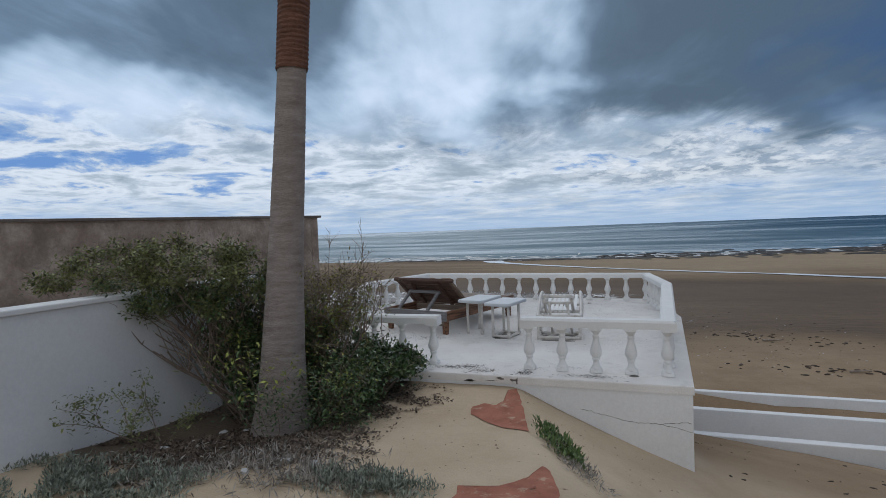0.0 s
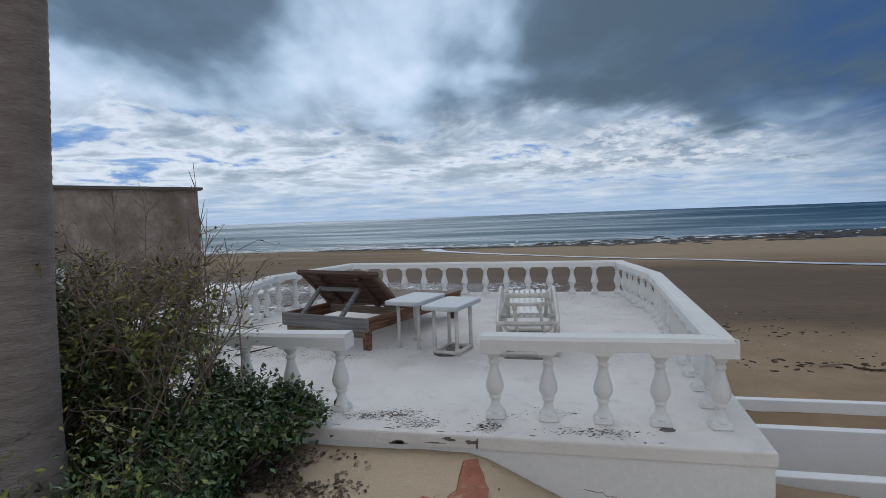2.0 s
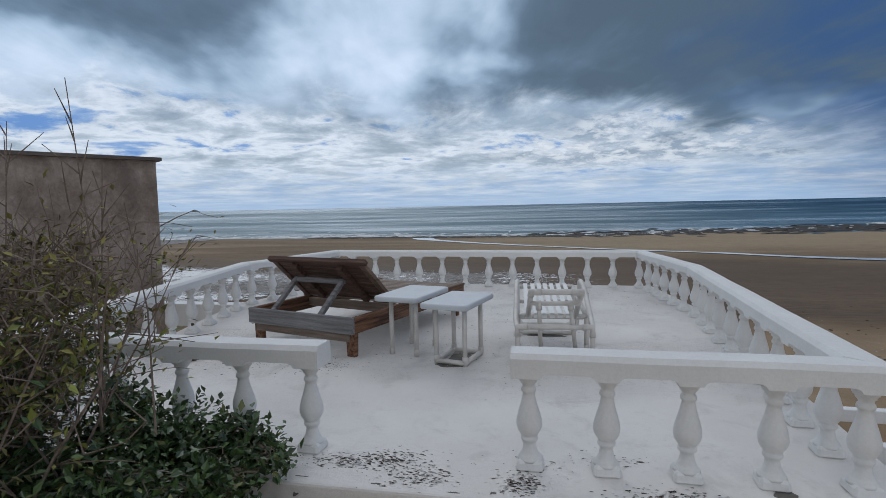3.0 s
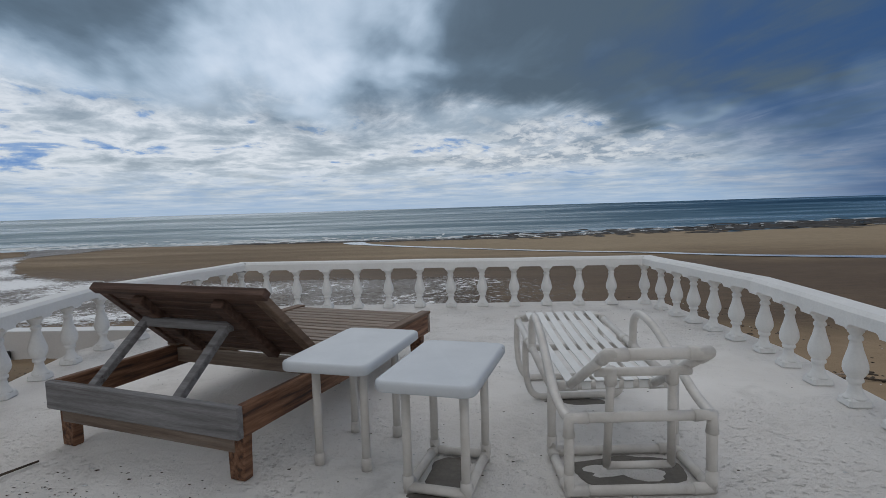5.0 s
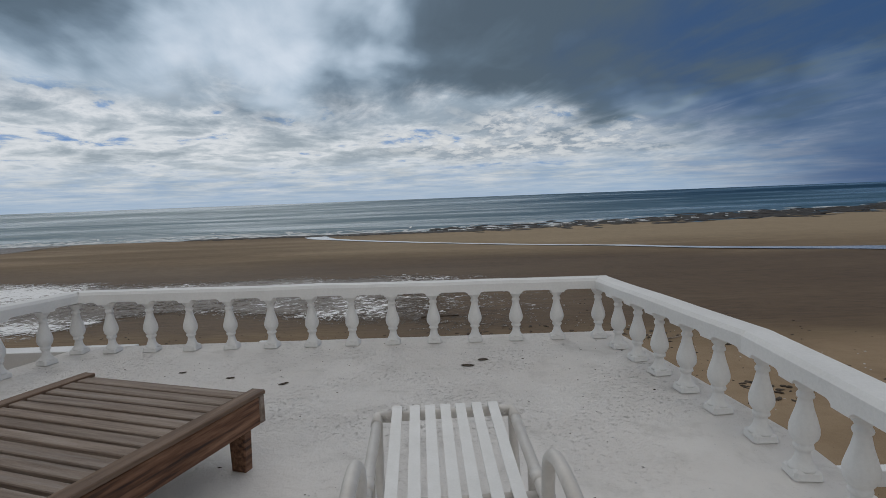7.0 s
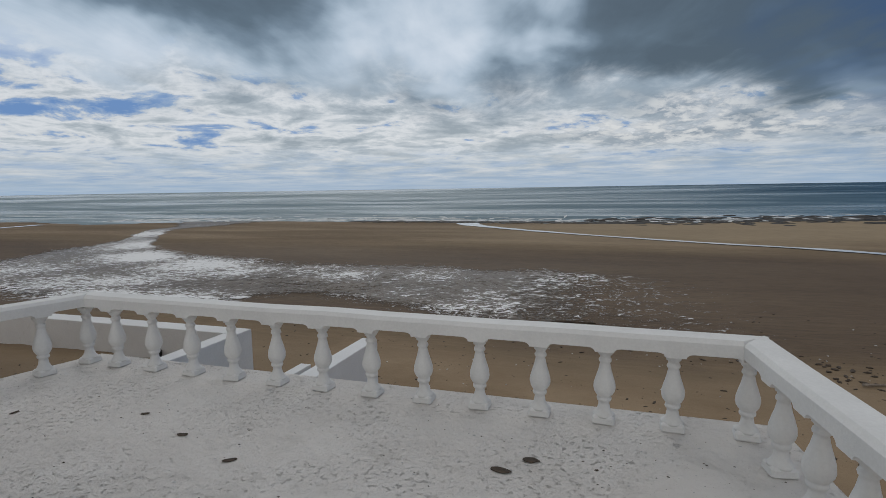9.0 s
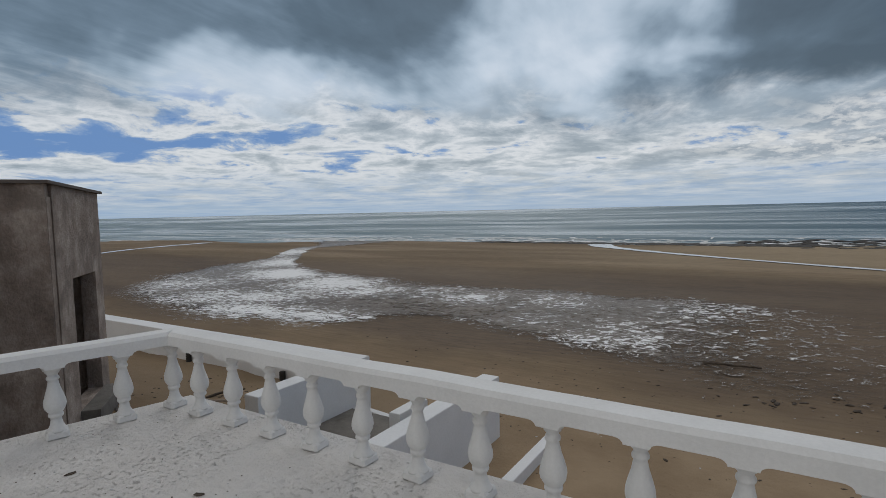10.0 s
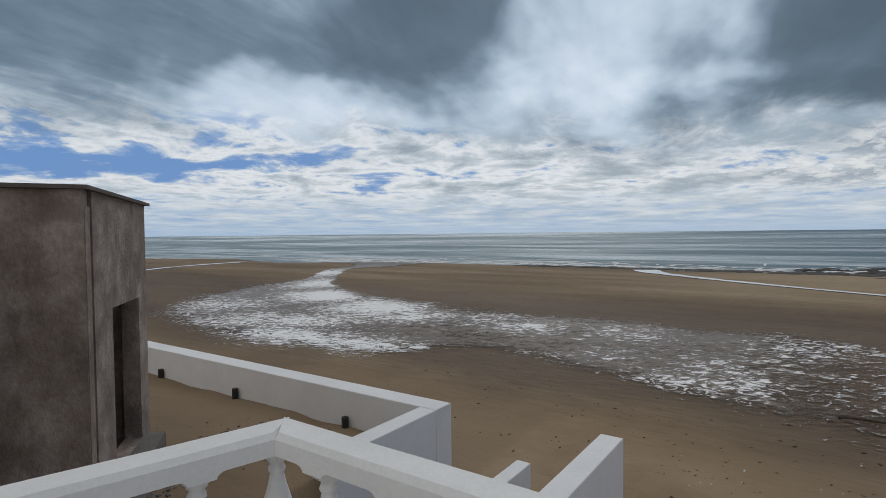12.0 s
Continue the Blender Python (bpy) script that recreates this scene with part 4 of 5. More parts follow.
# ==== sun lounger ====
def sun_lounger():
    W, L, TOP = 1.26, 2.09, 0.35
    e = thing("sun_lounger", "weathered wooden sun lounger with its backrest raised", "sun lounger", m=pose(-4.283, 2.09, 0, 0, 0, -17.4))
    part("front_board", box(0, 0, 0.205, W, 0.04, TOP, 0.005), WOOD_GREY, e, "sun-bleached grey front board")
    part("front_rail", box(0.06, 0.035, 0.13, W - 0.06, 0.075, 0.203, 0.004), WOOD, e)
    part("end_board", box(0, L - 0.04, 0.205, W, L, TOP, 0.005), WOOD, e)
    for x in (0.0, W - 0.04):
        part("side_board", box(x, 0.042, 0.205, x + 0.04, L - 0.042, TOP - 0.002, 0.005), WOOD_RED, e, "red-brown side board")
        part("side_cap", box(x - 0.006 if x == 0 else x - 0.035, 0.75, TOP, x + 0.075 if x == 0 else x + 0.046, L + 0.004, TOP + 0.022, 0.004), WOOD_LONG, e)
    for x in (0.03, W - 0.108):
        for y in (0.043, L - 0.16):
            bm = box(x, y, 0.0, x + 0.10, y + 0.055, 0.204, 0.005)
            for v in bm.verts:
                if v.co.z < 0.05:
                    v.co.x += (x + 0.05 - v.co.x) * 0.15
            part("leg", bm, WOOD_RED, e)
    # fixed slats across the foot half
    n = 14
    y0, y1 = 0.80, L - 0.03
    pitch = (y1 - y0) / n
    for i in range(n):
        a = y0 + i * pitch
        part("slat", box(0.075, a + 0.010, TOP - 0.012, W - 0.075, a + pitch - 0.010, TOP + 0.012, 0.004, jitter=0.002), WOOD, e)
    for x in (0.30, W - 0.34):
        part("bearer", box(x, 0.80, 0.27, x + 0.04, L - 0.045, TOP - 0.014, 0.003), WOOD_LONG, e)
    part("hinge_rail", box(0.042, 0.78, 0.24, W - 0.042, 0.82, 0.33, 0.003), WOOD, e)
    # raised backrest: local z is the panel's outer face
    hinge, top = Vector((-0.02, 0.77, 0.362)), Vector((-0.02, 0.325, 0.765))
    B = W - 0.05
    d = top - hinge
    d.x = 0
    length = d.length
    m = Matrix.Translation(hinge) @ Matrix(((1, 0, 0, 0), (0, d.y / length, d.z / length, 0), (0, d.z / length, -d.y / length, 0), (0, 0, 0, 1))).to_4x4()
    back = part("backrest", box(0.03, 0, -0.012, 0.095, length, 0.03, 0.004, m), WOOD_DARK, e)
    part("backrest_stile", box(B - 0.095, 0, -0.012, B - 0.03, length, 0.03, 0.004, m), WOOD_LONG, back)
    part("backrest_rail", box(0.0, length - 0.002, -0.014, B, length + 0.05, 0.032, 0.004, m), WOOD_DARK, back)
    k = 8
    for i in range(k):
        a = length * i / k
        part("backrest_slat", box(0.097, a + 0.006, 0.0, B - 0.097, a + length / k - 0.006, 0.022, 0.003, m, 0.0015), WOOD_DARK, back)
    for x in (0.28, B - 0.36):
        part("batten", box(x, 0.03, -0.05, x + 0.075, length - 0.02, -0.002, 0.004, m), WOOD_DARK, back)
    # props with their crossbar
    p_top, p_bot = m @ Vector((0, length * 0.66, -0.06)), Vector((0, 0.075, 0.285))
    prop = part("prop_bar", box(0.22, p_top.y - 0.02, p_top.z - 0.025, W - 0.42, p_top.y + 0.02, p_top.z + 0.025, 0.004), WOOD_GREY, e)
    for x in (0.22, W - 0.45):
        dv = p_bot - p_top
        ln = dv.length
        q = Matrix.Translation((x, p_top.y, p_top.z)) @ Vector((0, dv.y, dv.z)).to_track_quat("Y", "Z").to_matrix().to_4x4()
        part("prop_leg", box(-0.022, -0.02, -0.02, 0.028, ln, 0.02, 0.004, q), WOOD_GREY, prop)


sun_lounger()


# ==== side tables ====
def rounded_top(w, l, r, z0, z1, lip=0.012):
    bm = bmesh.new()
    out = []
    for cx, cy, a0 in ((w / 2 - r, l / 2 - r, 0), (-w / 2 + r, l / 2 - r, 90), (-w / 2 + r, -l / 2 + r, 180), (w / 2 - r, -l / 2 + r, 270)):
        for k in range(7):
            a = radians(a0 + 15 * k)
            out.append((cx, cy, math.cos(a), math.sin(a)))
    loops = []
    for rr, z in ((r - 0.006, z0), (r, z0 + 0.006), (r, z1 - lip), (r - lip * 0.4, z1 - lip * 0.35), (r - lip * 1.3, z1), (r - lip * 2.4, z1 - 0.003)):
        loops.append([bm.verts.new((cx + c * rr, cy + s * rr, z)) for cx, cy, c, s in out])
    n = len(out)
    for a, b in zip(loops, loops[1:]):
        for i in range(n):
            bm.faces.new((a[i], a[(i + 1) % n], b[(i + 1) % n], b[i]))
    bm.faces.new(loops[0][::-1])
    bm.faces.new(loops[-1])
    return bm


def pipe_leg(x, y, top, r=0.019, socket=True):
    bm = lathe([(r, 0.0), (r, top)], 12)
    if socket:
        add_bm(bm, lathe([(r * 1.25, 0.0), (r * 1.25, 0.05), (r * 1.05, 0.058)], 12))
    bm.transform(Matrix.Translation((x, y, 0)))
    return bm


def side_table(m, w, l, top, label, feet, ring):
    e = thing("side_table", label, "side table", "white side tables", m)
    part("tabletop", rounded_top(w, l, 0.05, top - 0.045, top), TABLETOP, e, "smooth white moulded plastic top", True)
    fx, fy = feet
    for sx in (-1, 1):
        for sy in (-1, 1):
            part("leg", pipe_leg(sx * fx, sy * fy, top - 0.044, 0.0195, not ring), PVC, e, smooth=True)
    for sy in (-1, 1):
        part("apron", tube([(-fx, sy * fy, top - 0.06), (fx, sy * fy, top - 0.06)], 0.017), PVC, e, smooth=True)
    if ring:
        for a, b in (((-fx, -fy), (fx, -fy)), ((fx, -fy), (fx, fy)), ((fx, fy), (-fx, fy)), ((-fx, fy), (-fx, -fy))):
            part("base_pipe", tube([(*a, 0.024), (*b, 0.024)], 0.021), PVC, e, smooth=True)
        for sx in (-1, 1):
            for sy in (-1, 1):
                part("corner_joint", tube([(sx * fx, sy * (fy - 0.045), 0.026), (sx * fx, sy * fy, 0.026), (sx * fx, sy * fy, 0.075)], 0.0245), PVC, e, smooth=True)
    return e


side_table(pose(-2.643, 2.09, 0, 0, 0, -12.5), 0.42, 0.69, 0.53, "white plastic side table on four straight pipe legs", (0.12, 0.185), False)
side_table(pose(-2.187, 1.845, 0, 0, 0, -12.5), 0.41, 0.67, 0.52, "white plastic side table on a pipe base with dark floor beneath", (0.125, 0.18), True)


# ==== pipe chair ====
def pipe_lounge_chair():
    e = thing("lounge_chair", "white plastic pipe lounge chair with long vinyl straps", "lounge chair", m=pose(-1.402, 1.70, 0, 0, 0, 4))
    R = 0.0215
    xl, xr, yb = -0.288, 0.284, 0.36
    def pipe(name, pts, r=R, curve=0, label=""):
        return part(name, tube(smooth_path(pts, curve) if curve else pts, r), PVC, e, label, True)
    def joint(p, q, w):
        """An elbow sleeve at p, reaching a little towards q and w."""
        p, q, w = Vector(p), Vector(q), Vector(w)
        part("elbow_joint", tube([p + (q - p).normalized() * 0.075, p, p + (w - p).normalized() * 0.075], R * 1.2), PVC, e, smooth=True)
    def sleeve(p, q, at, ln=0.06):
        """A straight coupling round a pipe that runs from p to q."""
        p, q = Vector(p), Vector(q)
        c, d = p.lerp(q, at), (q - p).normalized() * ln / 2
        part("coupling", tube([c - d, c + d], R * 1.16), PVC, e, smooth=True)
    # square base frame on the floor
    base = [(xl, 0, R), (xr, 0, R), (xr, yb, R), (xl, yb, R)]
    for i in range(4):
        pipe("base_pipe", [base[i], base[(i + 1) % 4]])
    zf = 0.325
    fl, fr = (xl, 0, zf), (xr, 0, zf)
    sl0, sl1 = (xl, yb, 0.335), (-0.288, 1.58, 0.398)
    sr0, sr1 = (xr, yb, 0.335), (0.288, 1.58, 0.398)
    pipe("front_post", [base[0], fl])
    pipe("front_post", [base[1], fr])
    pipe("front_bar", [fl, fr])
    pipe("rear_post", [base[3], sl0])
    pipe("rear_post", [base[2], sr0])
    for i in range(4):
        joint(base[i], base[(i + 1) % 4], (base[i][0], base[i][1], 1))
        joint(base[i], base[i - 1], base[(i + 1) % 4])
    joint(fl, base[0], fr)
    joint(fr, base[1], fl)
    # seat side rails, rising a little to the foot
    pipe("seat_rail", [sl0, sl1])
    pipe("seat_rail", [sr0, sr1])
    pipe("foot_bar", [sl1, sr1])
    pipe("head_bar", [(xl, yb, 0.335), (xr, yb, 0.335)])
    pipe("cross_bar", [(-0.288, 1.0, 0.345), (0.288, 1.0, 0.345)], R * 0.9)
    joint(sl1, sl0, sr1)
    joint(sr1, sr0, sl1)
    for p, q in ((sl0, sl1), (sr0, sr1)):
        for at in (0.46, 0.58):
            sleeve(p, q, at)
    for p, q in ((sl0, sr0),):
        for at in (0.13, 0.87):
            sleeve(p, q, at, 0.09)
    # arms: out of the front corners, sweeping up, then straight down on to the seat rails
    for x, f in ((xl, fl), (xr, fr)):
        k = -1 if x < 0 else 1
        pipe("armrest", [f, (x + 0.008 * k, 0.07, 0.327), (x + 0.014 * k, 0.20, 0.352), (x + 0.012 * k, 0.36, 0.425), (x + 0.008 * k, 0.55, 0.515), (x + 0.004 * k, 0.70, 0.56), (x, 0.82, 0.567), (x, 0.895, 0.52), (x, 0.915, 0.45), (x, 0.92, 0.365)], R, 5, "bent pipe armrest")
        sleeve((x, 0.92, 0.46), (x, 0.92, 0.36), 0.9, 0.05)
    # loops that carry the foot end
    for y0, y1, z in ((1.16, 1.08, 0.372), (1.575, 1.45, 0.39)):
        pipe("foot_loop", [(-0.288, y0, z), (-0.292, y0 + 0.01, z * 0.62), (-0.285, (y0 + y1) / 2 + 0.01, 0.09), (-0.24, y1 + 0.01, 0.026), (-0.12, y1, 0.024), (0.12, y1, 0.024), (0.24, y1 + 0.01, 0.026), (0.285, (y0 + y1) / 2 + 0.01, 0.09), (0.292, y0 + 0.01, z * 0.62), (0.288, y0, z)], R * 0.95, 4, "bent pipe loop under the seat")
    # raised head frame and its prop
    hl, hr = (-0.185, -0.172, 0.628), (0.185, -0.172, 0.628)
    bl, br = (-0.20, yb, 0.337), (0.19, yb, 0.337)
    pipe("head_frame", [bl, hl])
    pipe("head_frame", [br, hr])
    pipe("head_pipe", [hl, hr], R * 1.05)
    joint(hl, hr, bl)
    joint(hr, hl, br)
    q = 0.72
    pl, pr = Vector(bl).lerp(Vector(hl), q), Vector(br).lerp(Vector(hr), q)
    pipe("prop_top", [pl - Vector((0, 0, 0.03)), pr - Vector((0, 0, 0.03))], R * 0.85)
    pb_l, pb_r = (-0.10, 0.13, 0.06), (0.175, 0.13, 0.06)
    pt_l, pt_r = (-0.125, pl.y, pl.z - 0.03), (0.115, pr.y, pr.z - 0.03)
    pipe("prop_bottom", [pb_l, pb_r], R * 0.8)
    for a, b in ((pt_l, pb_l), (pt_r, pb_r)):
        pipe("prop_leg", [a, b], R * 0.8)
        sleeve(a, b, 0.04, 0.07)
    # straps
    for x in (-0.205, -0.13, -0.065, 0.0, 0.065, 0.135, 0.205):
        pts = [(x, 0.335, 0.325), (x, 0.345, 0.359), (x, 0.38, 0.362), (x, 1.0, 0.378), (x, 1.55, 0.422), (x, 1.59, 0.424), (x, 1.607, 0.40)]
        pts = smooth_path(pts, 4)
        bm = bmesh.new()
        rows = []
        for p in pts:
            z = p.z - 0.006 * math.sin(math.pi * min(1, max(0, (p.y - 0.4) / 1.1)))
            rows.append([bm.verts.new((p.x + s, p.y, z + h)) for s, h in ((-0.021, 0), (0.021, 0), (0.021, 0.005), (-0.021, 0.005))])
        for a, b in zip(rows, rows[1:]):
            for k in range(4):
                bm.faces.new((a[k], a[(k + 1) % 4], b[(k + 1) % 4], b[k]))
        bm.faces.new(rows[0][::-1])
        bm.faces.new(rows[-1])
        part("strap", bm, STRAP, e, "white vinyl strap")


pipe_lounge_chair()


# ==== dark, bare and flaked places on the floor ====
def blot(name, cx, cy, rx, ry, material, label, seed, thick=0.003, ragged=0.35):
    bm = bmesh.new()
    n = 26
    ring, top = [], []
    for i in range(n):
        a = 2 * math.pi * i / n
        r = 1 + ragged * noise.noise(Vector((math.cos(a) * 1.7, math.sin(a) * 1.7, seed * 3.3)))
        r = max(0.3, r)
        ring.append(bm.verts.new((cx + rx * r * math.cos(a), cy + ry * r * math.sin(a), 0.0005)))
        top.append(bm.verts.new((cx + rx * r * 0.97 * math.cos(a), cy + ry * r * 0.97 * math.sin(a), thick)))
    for i in range(n):
        bm.faces.new((ring[i], ring[(i + 1) % n], top[(i + 1) % n], top[i]))
    bm.faces.new(top)
    return tagged(finish(name, bm, material), label, "stain", kind="structure")


blot("floor_stain_1", -1.42, 1.615, 0.26, 0.045, CONCRETE, "dark grey patch along the front of the chair base", 1)
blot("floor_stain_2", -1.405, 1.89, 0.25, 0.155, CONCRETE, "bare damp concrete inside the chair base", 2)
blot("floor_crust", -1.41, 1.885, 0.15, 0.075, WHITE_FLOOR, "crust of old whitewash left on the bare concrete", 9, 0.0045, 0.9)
blot("floor_stain_3", -2.23, 1.66, 0.12, 0.05, CONCRETE, "dark grey patch before the table base", 3)
blot("floor_stain_4", -2.19, 1.86, 0.10, 0.15, CONCRETE, "dark grey patch inside the table base", 4)
# shade below the loop's floor bar, laid on as a dark blot
blot("floor_stain_5", -1.47, 2.74, 0.19, 0.05, CONCRETE, "dark patch painted as shade under the chair loop", 5)


SCUFFS = [(-2.20, 0.03, 0.09, 0.05), (-2.02, -0.12, 0.10, 0.05), (-2.45, -0.02, 0.10, 0.04), (-0.85, -0.1, 0.14, 0.04), (-1.55, -0.1, 0.05, 0.05), (-4.0, 1.55, 0.2, 0.1), (-3.3, 1.5, 0.15, 0.08)]


def flakes():
    """Loose chips of paint, grit and small leaves strewn over the terrace."""
    rnd = random.Random(5)
    sets = {"paint": ([], []), "grit": ([], [])}
    spots = SCUFFS * 5 + [(-2.1, 0.08, 0.20, 0.06), (-1.15, 0.22, 0.12, 0.05), (-1.5, 0.1, 0.1, 0.05), (-3.9, 1.6, 0.35, 0.2), (-3.4, 1.5, 0.3, 0.2), (-1.6, 1.9, 0.25, 0.3), (-2.3, 2.6, 0.3, 0.4), (-2.6, 5.4, 1.6, 0.35), (-1.2, 5.4, 0.6, 0.3), (-3.6, 5.2, 1.2, 0.5), (-0.6, 5.0, 0.3, 0.5), (-4.6, 5.3, 0.4, 0.5), (-4.4, 4.6, 0.6, 0.6)]
    for k in range(3000):
        if k % 8:
            cx, cy, sx, sy = spots[rnd.randrange(len(spots))]
            x, y = rnd.gauss(cx, sx), rnd.gauss(cy, sy)
        else:
            x, y = rnd.uniform(-5.0, -0.1), rnd.uniform(1.2, 5.85)
        if not (-5.1 < x < 0.0 and -0.26 < y < 5.9):
            continue
        dark = rnd.random() < (0.65 if y < 0.5 else 0.4)
        verts, faces = sets["grit" if dark else "paint"]
        s = rnd.uniform(0.002, 0.0065) * (1.8 if rnd.random() < 0.07 else 1)
        a, long = rnd.uniform(0, 6.28), 1.5
        if y < 0.5:
            a, s, long = rnd.gauss(0, 0.9), s * 0.6, 3.2
        b = len(verts)
        for q in range(5):
            w = a + q * 1.2566
            rr = s * rnd.uniform(0.5, 1.2)
            verts.append((x + math.cos(w) * rr * long, y + math.sin(w) * rr, 0.001 + rnd.uniform(0.0, 0.002)))
        verts.append((x, y, 0.003 + s * 0.25))
        faces += [(b + q, b + (q + 1) % 5, b + 5) for q in range(5)]
    for key, (verts, faces) in sets.items():
        ob = link_mesh("grit" if key == "grit" else "paint_chips", verts, faces, DEBRIS if key == "grit" else CHIP)
        tagged(ob, "dark grit and leaf crumbs strewn on the floor" if key == "grit" else "flakes of white paint on the floor", "debris", kind="stuff")
    for x, y, s, a in ((-1.39, 5.15, 0.036, -12), (-1.265, 5.29, 0.034, 5), (-2.75, 4.845, 0.028, 35), (-3.67, 5.175, 0.022, 20), (-3.215, 5.01, 0.026, 10), (-4.5, 4.95, 0.022, 80)):
        bm = bmesh.new()
        bmesh.ops.create_icosphere(bm, subdivisions=2, radius=1)
        for v in bm.verts:
            v.co *= 1 + 0.5 * noise.noise(v.co * 2 + Vector((x * 9, y * 9, 0)))
            v.co *= 1.35
            v.co = Vector((v.co.x * s, v.co.y * s * 0.55, (v.co.z + 1.2) * s * 0.10 + s * 0.35 * (v.co.x * v.co.y) ** 2 * 0.2))
        ob = finish("dead_leaf", bm, DEBRIS)
        ob.matrix_world = pose(x, y, 0.001, 0, 0, a)
        tagged(ob, "curled dark dead leaf on the white floor", "leaf", "dead leaves on the terrace")


flakes()
# stick lying on the terrace
st = finish("stick", tube(smooth_path([(-4.46, 1.42, 0.012), (-4.31, 1.62, 0.02), (-4.185, 1.91, 0.014)], 4), 0.010, 7, taper=0.5), DEBRIS)
tagged(st, "thin dark stick lying on the white floor", "stick")

# broken render along the entrance edge
rnd_edge = random.Random(77)
for k in range(8):
    x = rnd_edge.uniform(-2.75, -1.62) if k < 5 else rnd_edge.uniform(-1.5, -0.2)
    blot("floor_chip_%d" % (k + 1), x, -0.238 + abs(rnd_edge.gauss(0, 0.05)), rnd_edge.uniform(0.008, 0.03), rnd_edge.uniform(0.003, 0.010), CONCRETE, "chipped whitewash at the terrace edge", 20 + k, 0.002, 0.9)


def face_chip(name, cx, cz, rx, rz, seed):
    """A broken place in the front face of the slab."""
    bm = bmesh.new()
    n = 18
    outer, inner = [], []
    for i in range(n):
        a = 2 * math.pi * i / n
        r = max(0.25, 1 + 0.9 * noise.noise(Vector((math.cos(a) * 1.9, math.sin(a) * 1.9, seed * 2.7))))
        z = max(-0.084, min(-0.016, cz + rz * r * math.sin(a)))
        outer.append(bm.verts.new((cx + rx * r * math.cos(a), -0.2575, z)))
        inner.append(bm.verts.new((cx + rx * r * 0.95 * math.cos(a), -0.2605, cz + (z - cz) * 0.95)))
    for i in range(n):
        bm.faces.new((outer[i], outer[(i + 1) % n], inner[(i + 1) % n], inner[i]))
    bm.faces.new(inner)
    tagged(finish(name, bm, CONCRETE), "dark broken edge of the terrace slab", "stain", kind="structure")


for k in range(8):
    face_chip("floor_break_%d" % (k + 1), rnd_edge.uniform(-2.7, -1.62), rnd_edge.uniform(-0.08, -0.03), rnd_edge.uniform(0.01, 0.06), rnd_edge.uniform(0.004, 0.012), k + 3)
face_chip("floor_break_15", -1.60, -0.05, 0.008, 0.05, 40)
blot("floor_chip_27", -0.42, 0.0, 0.05, 0.035, CONCRETE, "chipped whitewash beside a baluster", 61, 0.002, 0.5)


# ==== plants ====
def leaf_cloud(name, spots, count, size, material, parent, label, seed, spread=0.10, flat=0.0, slim=0.42, cap=None):
    """Many small folded leaves gathered about the given spots."""
    rnd = random.Random(seed)
    verts, faces = [], []
    for _ in range(count):
        c = spots[rnd.randrange(len(spots))]
        p = Vector((c[0] + rnd.gauss(0, spread), c[1] + rnd.gauss(0, spread), c[2] + rnd.gauss(0, spread * 0.8)))
        if p.x > -2.58 or p.y > -0.04 or (p.z < 1.12 and p.x < -4.78) or (p.y > -0.33 and p.z < 0.03):
            continue
        if cap and p.z > cap(p.x) + rnd.gauss(0, 0.03):
            continue
        d = Vector((rnd.gauss(0, 1), rnd.gauss(0, 1), rnd.gauss(0.25, 0.7) * (1 - flat)))
        d.normalize()
        s = d.cross(Vector((rnd.gauss(0, 0.5), rnd.gauss(0, 0.5), 1))).normalized()
        up = s.cross(d)
        ln = size * rnd.uniform(0.6, 1.35)
        w = ln * slim
        b = len(verts)
        verts += [p, p + d * ln * 0.45 + s * w * 0.5 + up * w * 0.18, p + d * ln, p + d * ln * 0.45 - s * w * 0.5 + up * w * 0.18]
        faces += [(b, b + 1, b + 2), (b, b + 2, b + 3)]
    ob = link_mesh(name, verts, faces, material)
    ob.parent = parent
    tagged(ob, label, kind="stuff")
    return ob


